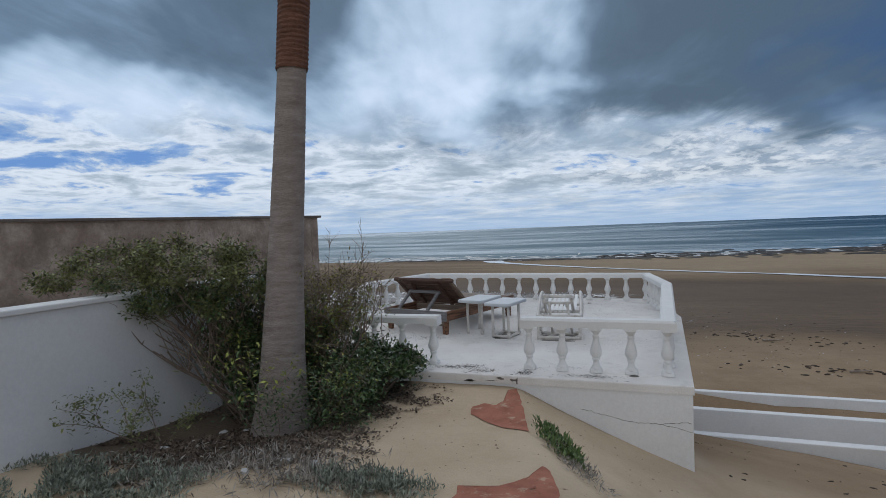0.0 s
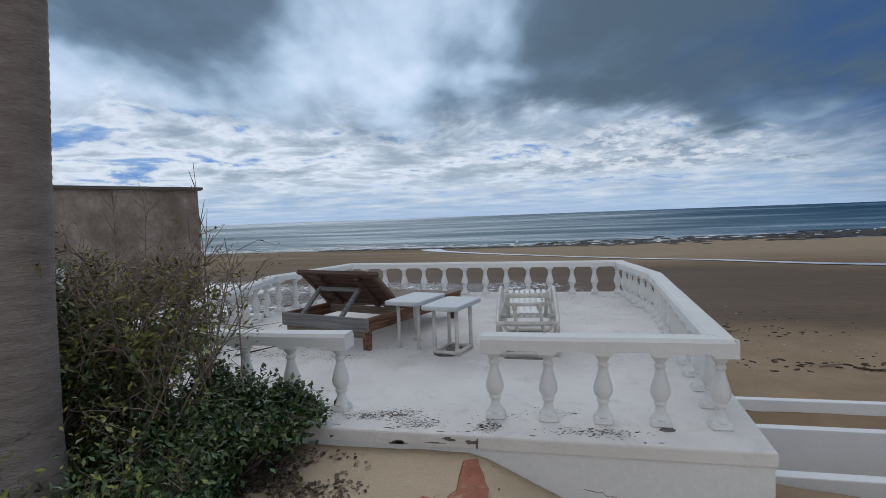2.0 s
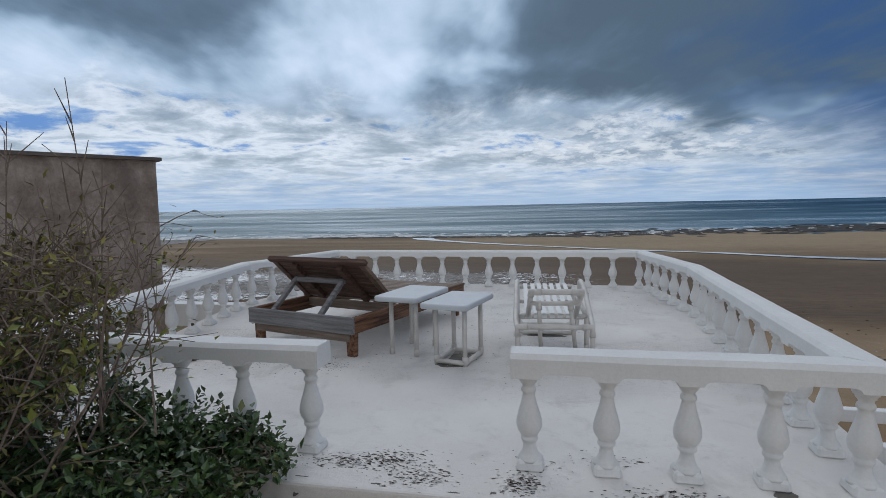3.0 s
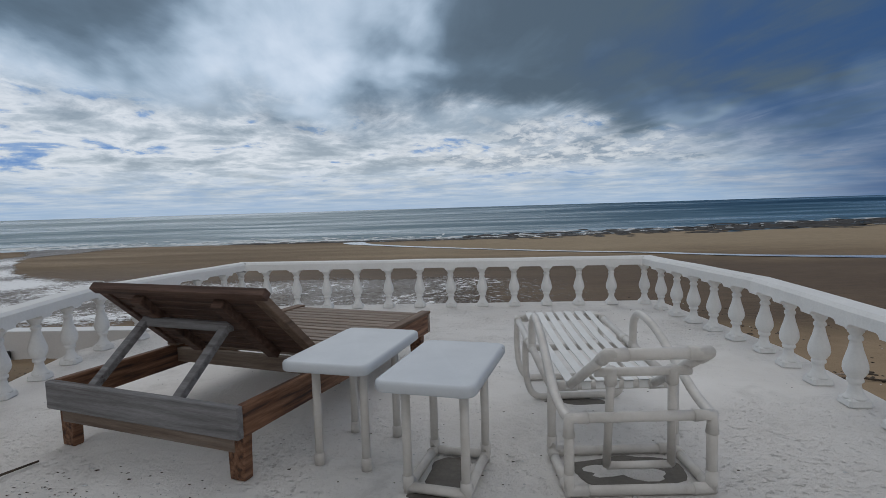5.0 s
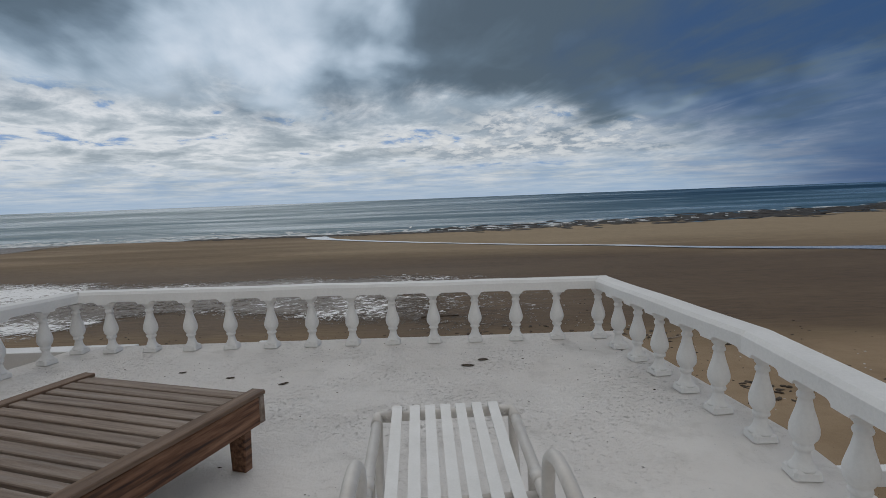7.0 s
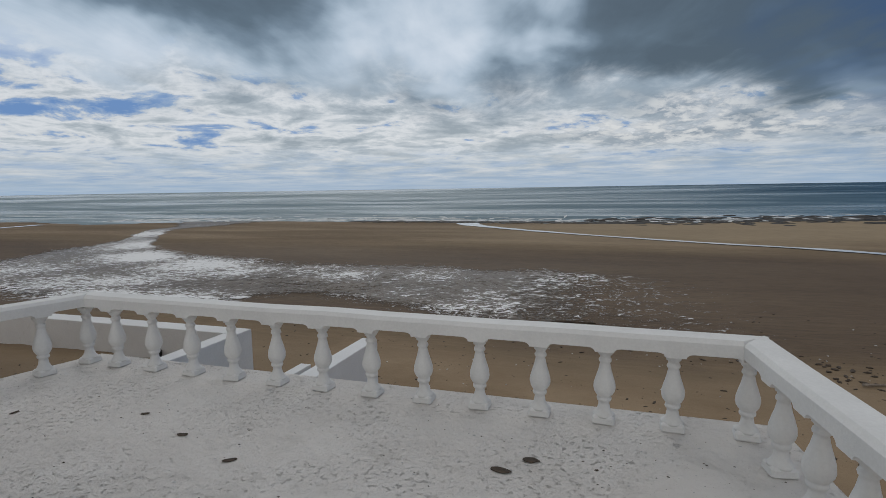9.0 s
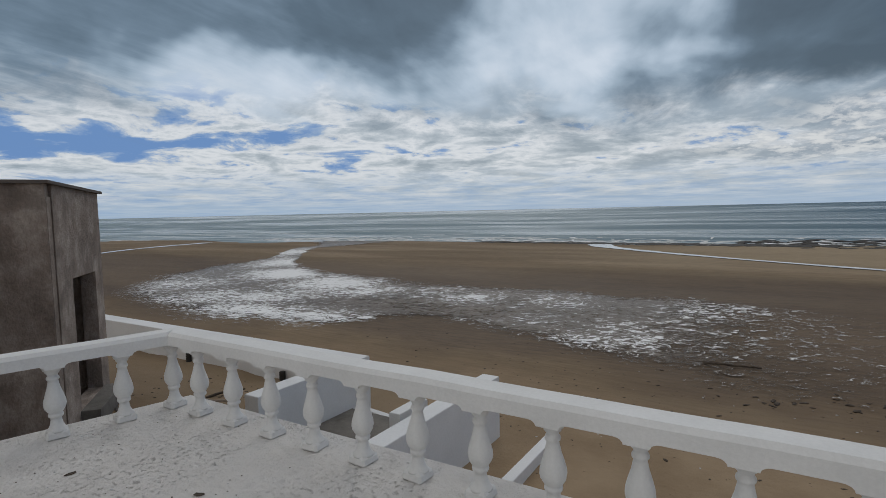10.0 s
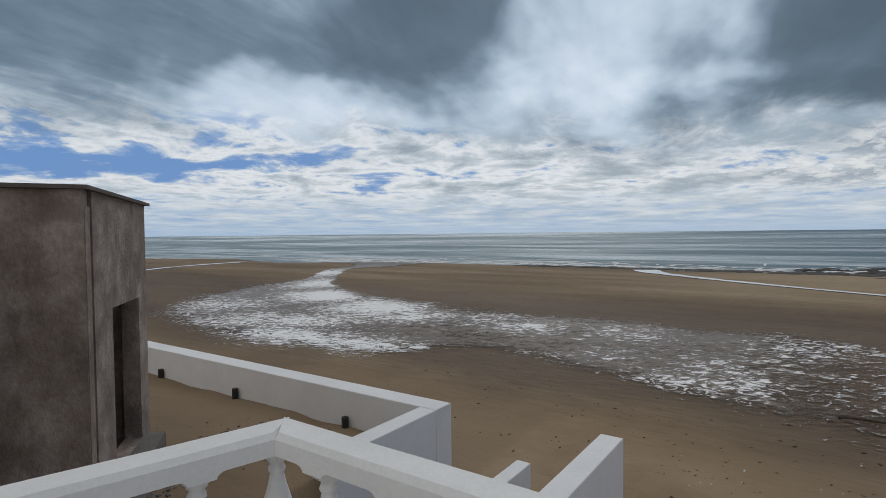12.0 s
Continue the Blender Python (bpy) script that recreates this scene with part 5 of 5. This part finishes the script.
def branches(base, mains, reach, lift, seed, levels=3, lean=(0, 0), r=0.014, bend=0.35, cap=None):
    """Forking stems from a base. Returns their mesh and the places where leaves can sit."""
    rnd = random.Random(seed)
    bm = bmesh.new()
    tips = []
    def grow(p, d, length, rad, level):
        pts = [Vector(p)]
        q, dd = Vector(p), Vector(d).normalized()
        n = 4
        for i in range(n):
            dd = (dd + Vector((rnd.gauss(0, bend), rnd.gauss(0, bend), rnd.gauss(0.04, bend * 0.6))) * 0.45).normalized()
            q = q + dd * length / n
            if q.x > -2.68:
                q.x = -2.68 - rnd.uniform(0, 0.12)
            if q.y > -0.17:
                q.y = -0.17 - rnd.uniform(0, 0.1)
            if q.z < 0.95 and q.x < -4.74:
                q.x = -4.74 + rnd.uniform(0, 0.1)
            q.z = max(q.z, 0.04 if q.y > -0.36 else ground_height(q.x, q.y) + 0.03)
            if cap:
                q.z = min(q.z, cap(q.x))
            pts.append(q.copy())
            if level < levels and i >= 1:
                for _ in range(rnd.choice((1, 1, 2))):
                    side = (dd + Vector((rnd.gauss(0, 0.8), rnd.gauss(0, 0.8), rnd.gauss(0.1, 0.5)))).normalized()
                    grow(q, side, length * rnd.uniform(0.38, 0.62), rad * 0.55, level + 1)
            if level >= levels - 1:
                tips.append(tuple(q))
        tube(pts, rad, 5 if level < 2 else 3, bm, 0.35)
    for k in range(mains):
        a = 2 * math.pi * (k + rnd.random() * 0.6) / mains
        d = Vector((math.cos(a) * reach + lean[0], math.sin(a) * reach + lean[1], lift))
        b = Vector((base[0] + math.cos(a) * 0.06, base[1] + math.sin(a) * 0.06, 0))
        b.z = ground_height(b.x, b.y) - 0.02
        grow(b, d, d.length * rnd.uniform(0.85, 1.1), r, 1)
    return bm, tips


def palm():
    e = thing("palm_tree", "tall palm tree with a smooth grey trunk flaring at the base", "palm tree")
    # height, place, radius
    stops = [(-0.6, -3.53, -1.70, 0.315), (-0.22, -3.53, -1.70, 0.282), (0.08, -3.515, -1.68, 0.228), (0.48, -3.50, -1.66, 0.196), (1.0, -3.47, -1.64, 0.172), (1.8, -3.405, -1.63, 0.148), (3.1, -3.285, -1.63, 0.128), (5.8, -3.05, -1.60, 0.115)]
    def trunk(lo, hi, ring, extra, seg=40):
        bm = bmesh.new()
        rows = []
        z = lo
        i = 0
        while z <= hi + 1e-6:
            for (za, xa, ya, ra), (zb, xb, yb, rb) in zip(stops, stops[1:]):
                if za <= z <= zb:
                    f = (z - za) / (zb - za)
                    cx, cy, rr = xa + (xb - xa) * f, ya + (yb - ya) * f, ra + (rb - ra) * f
            rr += extra + (ring if i % 2 else 0)
            row = []
            for k in range(seg):
                a = 2 * math.pi * k / seg
                w = rr * (1 + 0.035 * noise.noise(Vector((math.cos(a) * 3, math.sin(a) * 3, z * 1.3))) + 0.02 * noise.noise(Vector((math.cos(a) * 9, math.sin(a) * 9, z * 0.6))))
                row.append(bm.verts.new((cx + math.cos(a) * w, cy + math.sin(a) * w, z + 0.006 * noise.noise(Vector((a * 2, z * 4, 0))))))
            rows.append(row)
            z += 0.021
            i += 1
        for a, b in zip(rows, rows[1:]):
            for k in range(seg):
                bm.faces.new((a[k], a[(k + 1) % seg], b[(k + 1) % seg], b[k]))
        bm.faces.new(rows[-1])
        return bm
    part("trunk", trunk(-0.60, 3.10, 0.0025, 0.0), BARK, e, smooth=True)
    part("upper_trunk", trunk(3.08, 5.7, 0.007, 0.012), BARK_RED, e, "rough red-brown upper trunk")


palm()


def shrub(name, label, base, mains, reach, lift, seed, leaves, lean=(0, 0), levels=3, r=0.014, cap=None, slim=0.42):
    e = thing(name, label, "shrub")
    bm, tips = branches(base, mains, reach, lift, seed, levels, lean, r, cap=cap)
    tagged(part("branchwork", bm, TWIG, e), "thin grey-brown branches", kind="stuff")
    for nm, count, size, material, spread, lab, sel in leaves:
        spots = [t for i, t in enumerate(tips) if sel(t)] or tips
        leaf_cloud(nm, spots, count, size, material, e, lab, seed + count, spread, slim=slim, cap=cap)
    return tips


always = lambda t: True


def crown_shrub(name, label, base, centre, axes, turn, clumps, seed, leaves, stems=26, hollow=0.55, tangle=0, shear=0.0):
    """A shrub whose stems fan from the base into an uneven crown of leaf clumps."""
    rnd = random.Random(seed)
    e = thing(name, label, "shrub")
    ca, sa = math.cos(radians(turn)), math.sin(radians(turn))
    spots = []
    while len(spots) < clumps:
        u, v, w = (rnd.uniform(-1, 1) for _ in range(3))
        r = math.sqrt(u * u + v * v + w * w)
        if r > 1 or r < hollow * rnd.random():
            continue
        if noise.noise(Vector((u * 2.2, v * 2.2, w * 2.2 + seed))) < -0.15:
            continue
        x, y = u * axes[0], v * axes[1]
        p = (centre[0] + x * ca - y * sa + shear * w * axes[2], centre[1] + x * sa + y * ca, centre[2] + w * axes[2])
        if p[1] > -0.2 or p[0] > -2.7 or (p[1] > -0.4 and p[2] < 0.08):
            continue
        spots.append(p)
    bm = bmesh.new()
    gz = ground_height(base[0], base[1]) - 0.03
    for k in range(stems):
        t = Vector(spots[rnd.randrange(len(spots))])
        a = Vector((base[0] + rnd.gauss(0, 0.06), base[1] + rnd.gauss(0, 0.06), gz))
        pts = [a]
        for i in range(1, 6):
            f = i / 6
            pts.append(a.lerp(t, f) + Vector((rnd.gauss(0, 0.04), rnd.gauss(0, 0.04), 0.12 * math.sin(math.pi * f) * rnd.uniform(-0.3, 1))))
        pts.append(t)
        tube(smooth_path(pts, 2), rnd.uniform(0.007, 0.016), 5, bm, 0.25)
        for _ in range(7):
            q = pts[rnd.randrange(2, 6)]
            t2 = Vector(min((spots[rnd.randrange(len(spots))] for _ in range(14)), key=lambda s: (Vector(s) - q).length))
            tube([q, q.lerp(t2, 0.5) + Vector((rnd.gauss(0, 0.03), rnd.gauss(0, 0.03), rnd.gauss(0, 0.03))), t2], 0.0045, 4, bm, 0.4)
    for _ in range(tangle):
        q = Vector(spots[rnd.randrange(len(spots))])
        d = Vector((rnd.gauss(0, 1), rnd.gauss(0, 1), rnd.gauss(0.25, 0.7))).normalized() * rnd.uniform(0.10, 0.30)
        m1 = q + d * 0.5 + Vector((rnd.gauss(0, 0.025), rnd.gauss(0, 0.025), rnd.gauss(0, 0.025)))
        t2 = q + d
        t2.x, t2.y = min(t2.x, -2.66), min(t2.y, -0.2)
        if t2.y > -0.36 and t2.z < 0.04:
            continue
        tube([q, m1, t2], rnd.uniform(0.002, 0.0045), 3, bm, 0.4)
    tagged(part("branchwork", bm, TWIG, e), "thin grey-brown branches", kind="stuff")
    for nm, count, size, material, spread, lab, sel in leaves:
        sp = [t for t in spots if sel(t)] or spots
        leaf_cloud(nm, sp, count, size, material, e, lab, seed + count, spread)



# lower and inner leaves take the dark colour as painted shade
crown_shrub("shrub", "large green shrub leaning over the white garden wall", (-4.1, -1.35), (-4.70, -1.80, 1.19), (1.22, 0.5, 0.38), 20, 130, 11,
            (("crown", 19000, 0.044, LEAF, 0.060, "olive-green leaves", always), ("under_crown", 4200, 0.055, LEAF_DARK, 0.08, "inner leaves coloured dark for shade", lambda t: t[2] < 1.15)), 30, tangle=500)
# mostly dark leaf colour, painting the shaded interior behind the palm
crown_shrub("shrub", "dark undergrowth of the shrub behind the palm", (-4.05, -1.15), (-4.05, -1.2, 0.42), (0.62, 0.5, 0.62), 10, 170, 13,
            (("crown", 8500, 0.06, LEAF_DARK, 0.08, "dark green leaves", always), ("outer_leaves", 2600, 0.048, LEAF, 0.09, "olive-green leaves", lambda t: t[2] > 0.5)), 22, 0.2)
crown_shrub("dry_shrub", "leggy half-bare shrub with brown twigs", (-3.8, -1.0), (-3.53, -0.95, 0.76), (0.48, 0.55, 0.50), 0, 330, 23,
            (("crown", 3000, 0.036, LEAF_DRY, 0.05, "sparse olive leaves", always), ("inner_leaves", 1300, 0.05, LEAF_DARK, 0.09, "inner leaves coloured dark for shade", lambda t: t[2] < 0.8), ("young_leaves", 620, 0.055, LEAF_LIME, 0.03, "few yellow-green leaves", lambda t: t[2] < 1.0)), 34, 0.3, 700, 0.55)
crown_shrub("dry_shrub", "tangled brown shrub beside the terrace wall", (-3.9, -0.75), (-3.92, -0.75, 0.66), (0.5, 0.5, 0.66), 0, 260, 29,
            (("crown", 3000, 0.036, LEAF_DRY, 0.05, "sparse olive leaves", always), ("under_crown", 1800, 0.045, LEAF_DARK, 0.10, "inner leaves coloured dark for shade", lambda t: t[2] < 0.6)), 34, 0.3, 700)
shrub("dry_shrub", "open leggy shrub of grey twigs with few leaves", (-3.62, -0.98), 11, 0.42, 0.98, 53,
      (("crown", 1500, 0.034, LEAF_DRY, 0.035, "sparse olive leaves", always), ("young_leaves", 130, 0.05, LEAF_LIME, 0.03, "few yellow-green leaves", lambda t: t[2] < 1.1)), (0.16, 0.0), 3, 0.011, lambda x: 1.36 - 0.35 * (x + 3.3))
shrub("dry_shrub", "tall leggy shrub of grey twigs behind the palm", (-3.95, -0.85), 10, 0.40, 1.0, 59,
      (("crown", 1500, 0.034, LEAF_DRY, 0.035, "sparse olive leaves", always),), (0.05, 0.0), 3, 0.011, lambda x: 1.52)
shrub("low_shrub", "dense low shrub with dark glossy leaves", (-3.10, -0.60), 13, 0.38, 0.32, 31,
      (("crown", 11500, 0.047, LEAF_DARK, 0.06, "dark glossy leaves", always), ("young_leaves", 700, 0.055, LEAF, 0.06, "fresh green leaves", always)), (0.10, 0.0), 3, 0.010, lambda x: 0.44 - 0.55 * (x + 3.25), 0.55)
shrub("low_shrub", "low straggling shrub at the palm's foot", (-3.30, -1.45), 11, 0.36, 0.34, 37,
      (("crown", 900, 0.04, LEAF, 0.08, "green leaves", always), ("under_crown", 3600, 0.042, LEAF_DARK, 0.10, "inner leaves coloured dark for shade", always), ("young_leaves", 90, 0.05, LEAF_LIME, 0.04, "yellow-green leaves", lambda t: t[2] > 0.1)), (0.12, -0.05), 3, 0.008)
shrub("seedling_shrub", "thin leafy shoots before the white wall", (-4.35, -2.35), 4, 0.5, 0.42, 41,
      (("crown", 900, 0.038, LEAF, 0.04, "small grey-green leaves", always),), (-0.2, -0.25), 2, 0.006)
shrub("palm_shoots", "small yellow-green shoots round the palm trunk", (-3.32, -2.12), 4, 0.10, 0.62, 43,
      (("crown", 120, 0.05, LEAF_LIME, 0.06, "yellow-green leaves", lambda t: t[2] > 0.35),), (-0.05, -0.1), 2, 0.004)


def ground_patch(name, label, cx, cy, rx, ry, count, size, material, seed, tall=0.6, slim=0.3, turn=0.0, droop=0.0, kind="ground cover"):
    """Low growth or litter that follows the sand."""
    rnd = random.Random(seed)
    verts, faces = [], []
    ca, sa = math.cos(radians(turn)), math.sin(radians(turn))
    for _ in range(count):
        u, v = rnd.gauss(0, 0.5), rnd.gauss(0, 0.5)
        if u * u + v * v > 1.3:
            continue
        if noise.noise(Vector((u * 3 + seed, v * 3, 0.5))) < -0.18:
            continue
        x, y = cx + (u * rx * ca - v * ry * sa), cy + (u * rx * sa + v * ry * ca)
        if x < -4.84 or y > -0.33:
            continue
        p = Vector((x, y, ground_height(x, y) + rnd.uniform(0.0, 0.05) * tall + 0.004))
        d = Vector((rnd.gauss(0, 1), rnd.gauss(0, 1), abs(rnd.gauss(0, 1)) * tall * 2.0)).normalized()
        s = d.cross(Vector((rnd.gauss(0, 0.4), rnd.gauss(0, 0.4), 1))).normalized()
        ln = size * rnd.uniform(0.5, 1.5)
        w = ln * slim
        b = len(verts)
        verts += [p, p + d * ln * 0.5 + s * w * 0.5, p + d * ln, p + d * ln * 0.5 - s * w * 0.5 + Vector((0, 0, w * 0.3))]
        faces += [(b, b + 1, b + 2), (b, b + 2, b + 3)]
    tagged(link_mesh(name, verts, faces, material), label, kind, kind="stuff")


ground_patch("ground_cover", "grey-green creeping plants at the wall's foot", -3.95, -3.25, 0.95, 0.42, 11000, 0.036, LEAF_GREY, 3, 0.9, 0.28)
ground_patch("ground_cover", "grey-green creeping plants on the sand", -2.0, -2.93, 0.48, 0.22, 5500, 0.036, LEAF_GREY, 4, 0.9, 0.24)
ground_patch("dry_stalks", "tangle of dry grey stalks on the sand", -2.4, -2.92, 0.75, 0.36, 2600, 0.07, HAY, 5, 0.45, 0.10)
ground_patch("dry_stalks", "dry grey stalks below the garden wall", -3.35, -3.05, 1.0, 0.40, 2200, 0.06, HAY, 6, 0.4, 0.12)
ground_patch("ice_plant", "fleshy green creeping plant beside the path", -1.02, -1.42, 0.46, 0.14, 1500, 0.05, LEAF_ICE, 7, 1.3, 0.30, -62)
ground_patch("dry_stalks", "dry stalks under the creeping plant", -0.85, -1.75, 0.55, 0.15, 900, 0.05, HAY, 8, 0.4, 0.14, -62)
ground_patch("leaf_litter", "dark fallen leaves and soil under the shrubs", -3.75, -1.9, 1.2, 1.2, 20000, 0.035, LITTER, 9, 0.12, 0.55)
ground_patch("leaf_litter", "dark leaf litter and soil round the palm", -3.3, -2.45, 0.95, 0.5, 9000, 0.032, LITTER, 19, 0.15, 0.5)
ground_patch("dry_stalks", "dry grey stalks strewn round the palm", -3.2, -2.6, 1.1, 0.5, 1600, 0.06, HAY, 20, 0.3, 0.12)
ground_patch("leaf_litter", "dark fallen leaves by the terrace step", -3.0, -0.8, 0.75, 0.55, 4200, 0.03, LITTER, 10, 0.10, 0.55)
ground_patch("leaf_litter", "scattered dry leaves on the sand", -2.3, -2.2, 0.8, 1.1, 110, 0.02, LITTER, 12, 0.10, 0.5)
ground_patch("leaf_litter", "scattered dry leaves on the sand slope", -0.9, -1.0, 0.9, 1.0, 130, 0.02, LITTER, 13, 0.10, 0.5)


# soil stones and shells near the palm
def pebbles():
    rnd = random.Random(21)
    for k, (x, y, s) in enumerate(((-2.75, -2.70, 0.05), (-2.51, -2.71, 0.055), (-4.0, -1.93, 0.06), (-3.88, -1.77, 0.05), (-4.1, -2.5, 0.045), (-2.85, -3.0, 0.04), (-3.2, -2.9, 0.035))):
        bm = bmesh.new()
        bmesh.ops.create_icosphere(bm, subdivisions=2, radius=1)
        for v in bm.verts:
            v.co *= 1 + 0.35 * noise.noise(v.co * 1.6 + Vector((k * 5.0, 0, 0)))
            v.co = Vector((v.co.x * s, v.co.y * s * 0.7, v.co.z * s * 0.4))
        ob = finish("stone", bm, CHIP, smooth=True)
        ob.matrix_world = pose(x, y, ground_height(x, y) + s * 0.2, 0, 0, rnd.uniform(0, 180))
        tagged(ob, "pale broken stone lying in the leaf litter", "stone", "pale stones")


pebbles()


# ==== beach ====
def lumps(name, label, places, material, seed, category, sub=1):
    rnd = random.Random(seed)
    verts, faces = [], []
    bm = bmesh.new()
    bmesh.ops.create_icosphere(bm, subdivisions=sub, radius=1)
    bv = [v.co.copy() for v in bm.verts]
    bf = [[v.index for v in f.verts] for f in bm.faces]
    bm.free()
    for x, y, z, sx, sy, sz in places:
        a = rnd.uniform(0, 6.28)
        b = len(verts)
        off = Vector((rnd.uniform(0, 99), 0, 0))
        for v in bv:
            w = v * (1 + 0.55 * noise.noise(v * 1.3 + off))
            verts.append((x + w.x * sx * math.cos(a) - w.y * sy * math.sin(a), y + w.x * sx * math.sin(a) + w.y * sy * math.cos(a), z + w.z * sz))
        faces += [[b + i for i in f] for f in bf]
    tagged(link_mesh(name, verts, faces, material), label, category, kind="stuff")


SURF = surface("white_surf", ((0.3, (0.72, 0.74, 0.74)), (0.7, (0.85, 0.86, 0.86))), 3, 0.7, 0.4, 20)


def shore_rocks():
    rnd = random.Random(8)
    places = []
    for _ in range(1500):
        x = rnd.uniform(-34, 130)
        wide = 0.5 + 4.2 * sstep(x, -20, 45)
        y = shore_y(x) + 1.0 + 0.6 * wide + rnd.gauss(0, wide)
        s = rnd.uniform(0.2, 0.7) * (1 + 0.012 * max(0, x))
        places.append((x, y, SEA_Z + 0.02, s * rnd.uniform(1, 2.6), s, s * rnd.uniform(0.06, 0.15)))
    for _ in range(260):
        x = rnd.uniform(-60, 130)
        places.append((x, shore_y(x) + 7 + rnd.gauss(0, 2.5), SEA_Z, rnd.uniform(0.5, 2.2), 0.5, 0.16)) if x > -5 else None
    surf = []
    for _ in range(700):
        x = rnd.uniform(-75, 130)
        surf.append((x, shore_y(x) + 2 + abs(rnd.gauss(0, 5)) + 0.05 * max(0, x), SEA_Z + 0.01, rnd.uniform(0.5, 3.2), rnd.uniform(0.15, 0.45), 0.05))
    lumps("surf", "broken white surf among the rocks", surf, SURF, 12, "surf")
    lumps("shore_rocks", "low wet black rocks along the water's edge", places, ROCK, 8, "rock")
    places = []
    for _ in range(170):
        cx, cy = rnd.choice(((5.0, 11.2), (6.2, 11.0), (3.4, 11.4), (4.2, 15.2), (5.6, 15.0), (3.3, 16.0), (0.6, 16.6), (-1.4, 15.9), (7.6, 11.3)))
        x, y = rnd.gauss(cx, 0.9), rnd.gauss(cy, 0.35)
        s = rnd.uniform(0.012, 0.055)
        places.append((x, y, ground_height(x, y) + s * 0.2, s * rnd.uniform(1, 2.8), s, s * 0.5))
    for _ in range(220):
        x, y = rnd.uniform(-14, 9), rnd.uniform(11.9, 21)
        s = rnd.uniform(0.008, 0.03)
        places.append((x, y, ground_height(x, y) + s * 0.2, s * rnd.uniform(1, 3.0), s, s * 0.5))
    for _ in range(260):
        x, y = rnd.uniform(-7.5, 5), rnd.uniform(12.0, 17)
        s = rnd.uniform(0.005, 0.016)
        places.append((x, y, ground_height(x, y) + s * 0.2, s * rnd.uniform(1, 3.4), s, s * 0.5))
    for _ in range(70):
        x, y = rnd.uniform(-10, 3), rnd.uniform(-0, 2.5)
        x = rnd.uniform(0.3, 6)
        s = rnd.uniform(0.008, 0.02)
        places.append((x, y, ground_height(x, y) + s * 0.2, s * rnd.uniform(1, 3.0), s, s * 0.5))
    for _ in range(60):
        x, y = rnd.uniform(-12, -8.8), rnd.uniform(8.4, 11.0)
        s = rnd.uniform(0.006, 0.022)
        places.append((x, y, ground_height(x, y) + s * 0.2, s * rnd.uniform(1, 3.0), s, s * 0.5))
    rubble = []
    for _ in range(150):
        u, v = rnd.gauss(0.6, 0.45), abs(rnd.gauss(0.25, 0.22))
        d = (BP3 - BP2).normalized()
        q = BP2 + d * u + Vector((d.y, -d.x)) * (0.05 + v)
        s = rnd.uniform(0.012, 0.05)
        rubble.append((q.x, q.y, ground_height(q.x, q.y) + s * 0.25, s * rnd.uniform(1, 1.8), s, s * 0.6))
    lumps("rubble", "grey cement rubble at the foot of the building", rubble, CONCRETE, 14, "rubble")
    lumps("beach_debris", "scattered seaweed, bark and dark driftwood on the sand", places, DEBRIS, 9, "debris")
    places = []
    for _ in range(120):
        x, y = rnd.uniform(-6, 8), rnd.gauss(13.5, 2.6)
        if y < 11.9 and x < 0:
            continue
        s = rnd.uniform(0.008, 0.022)
        places.append((x, y, ground_height(x, y) + s * 0.2, s * rnd.uniform(1, 2.0), s, s * 0.5))
    lumps("beach_shells", "pale shells and chips on the sand", places, CHIP, 10, "shell")


shore_rocks()
# bare twigs standing out of the shrubs
rnd_t = random.Random(91)
for k, (x, y, z, h) in enumerate(((-3.55, -0.75, 1.1, 0.55), (-3.08, -0.80, 1.05, 0.70), (-3.25, -0.6, 1.0, 0.5), (-2.95, -0.7, 0.9, 0.42), (-3.1, -0.8, 0.95, 0.45), (-3.7, -0.8, 1.15, 0.5))):
    bm = bmesh.new()
    top = Vector((x + rnd_t.gauss(0, 0.08), y + rnd_t.gauss(0, 0.05), z + h))
    tube([(x, y, z - 0.5), (x, y, z), top], 0.005, 5, bm, 0.3)
    for _ in range(6):
        f = rnd_t.uniform(0.25, 0.9)
        q = Vector((x, y, z)).lerp(top, f)
        tube([q, q + Vector((rnd_t.gauss(0, 0.06), rnd_t.gauss(0, 0.05), rnd_t.uniform(0.05, 0.15)))], 0.003, 4, bm, 0.4)
    tagged(finish("bare_twig", bm, TWIG), "thin bare twig standing above the shrubs", "twig", "bare twigs")


for k, (x, y, ln, a, r) in enumerate(((-2.1, 18.3, 1.25, 6, 0.035), (5.2, 11.1, 0.6, 20, 0.03), (6.0, 10.8, 0.8, -12, 0.028), (4.0, 14.9, 0.7, 15, 0.03), (-9.8, 9.6, 0.8, 70, 0.03), (-9.5, 9.2, 0.7, 20, 0.03))):
    rnd = random.Random(k + 60)
    pts = [(-ln / 2 + ln * i / 4, rnd.gauss(0, 0.03), 0.02 + rnd.uniform(0, 0.03)) for i in range(5)]
    ob = finish("driftwood", tube(smooth_path(pts, 3), r, 7, taper=0.55), DEBRIS if k % 2 == 0 else DRIFT)
    ob.matrix_world = pose(x, y, ground_height(x, y) + 0.01, 0, 0, a)
    tagged(ob, "weathered length of driftwood lying on the sand", "driftwood", "driftwood on the beach")
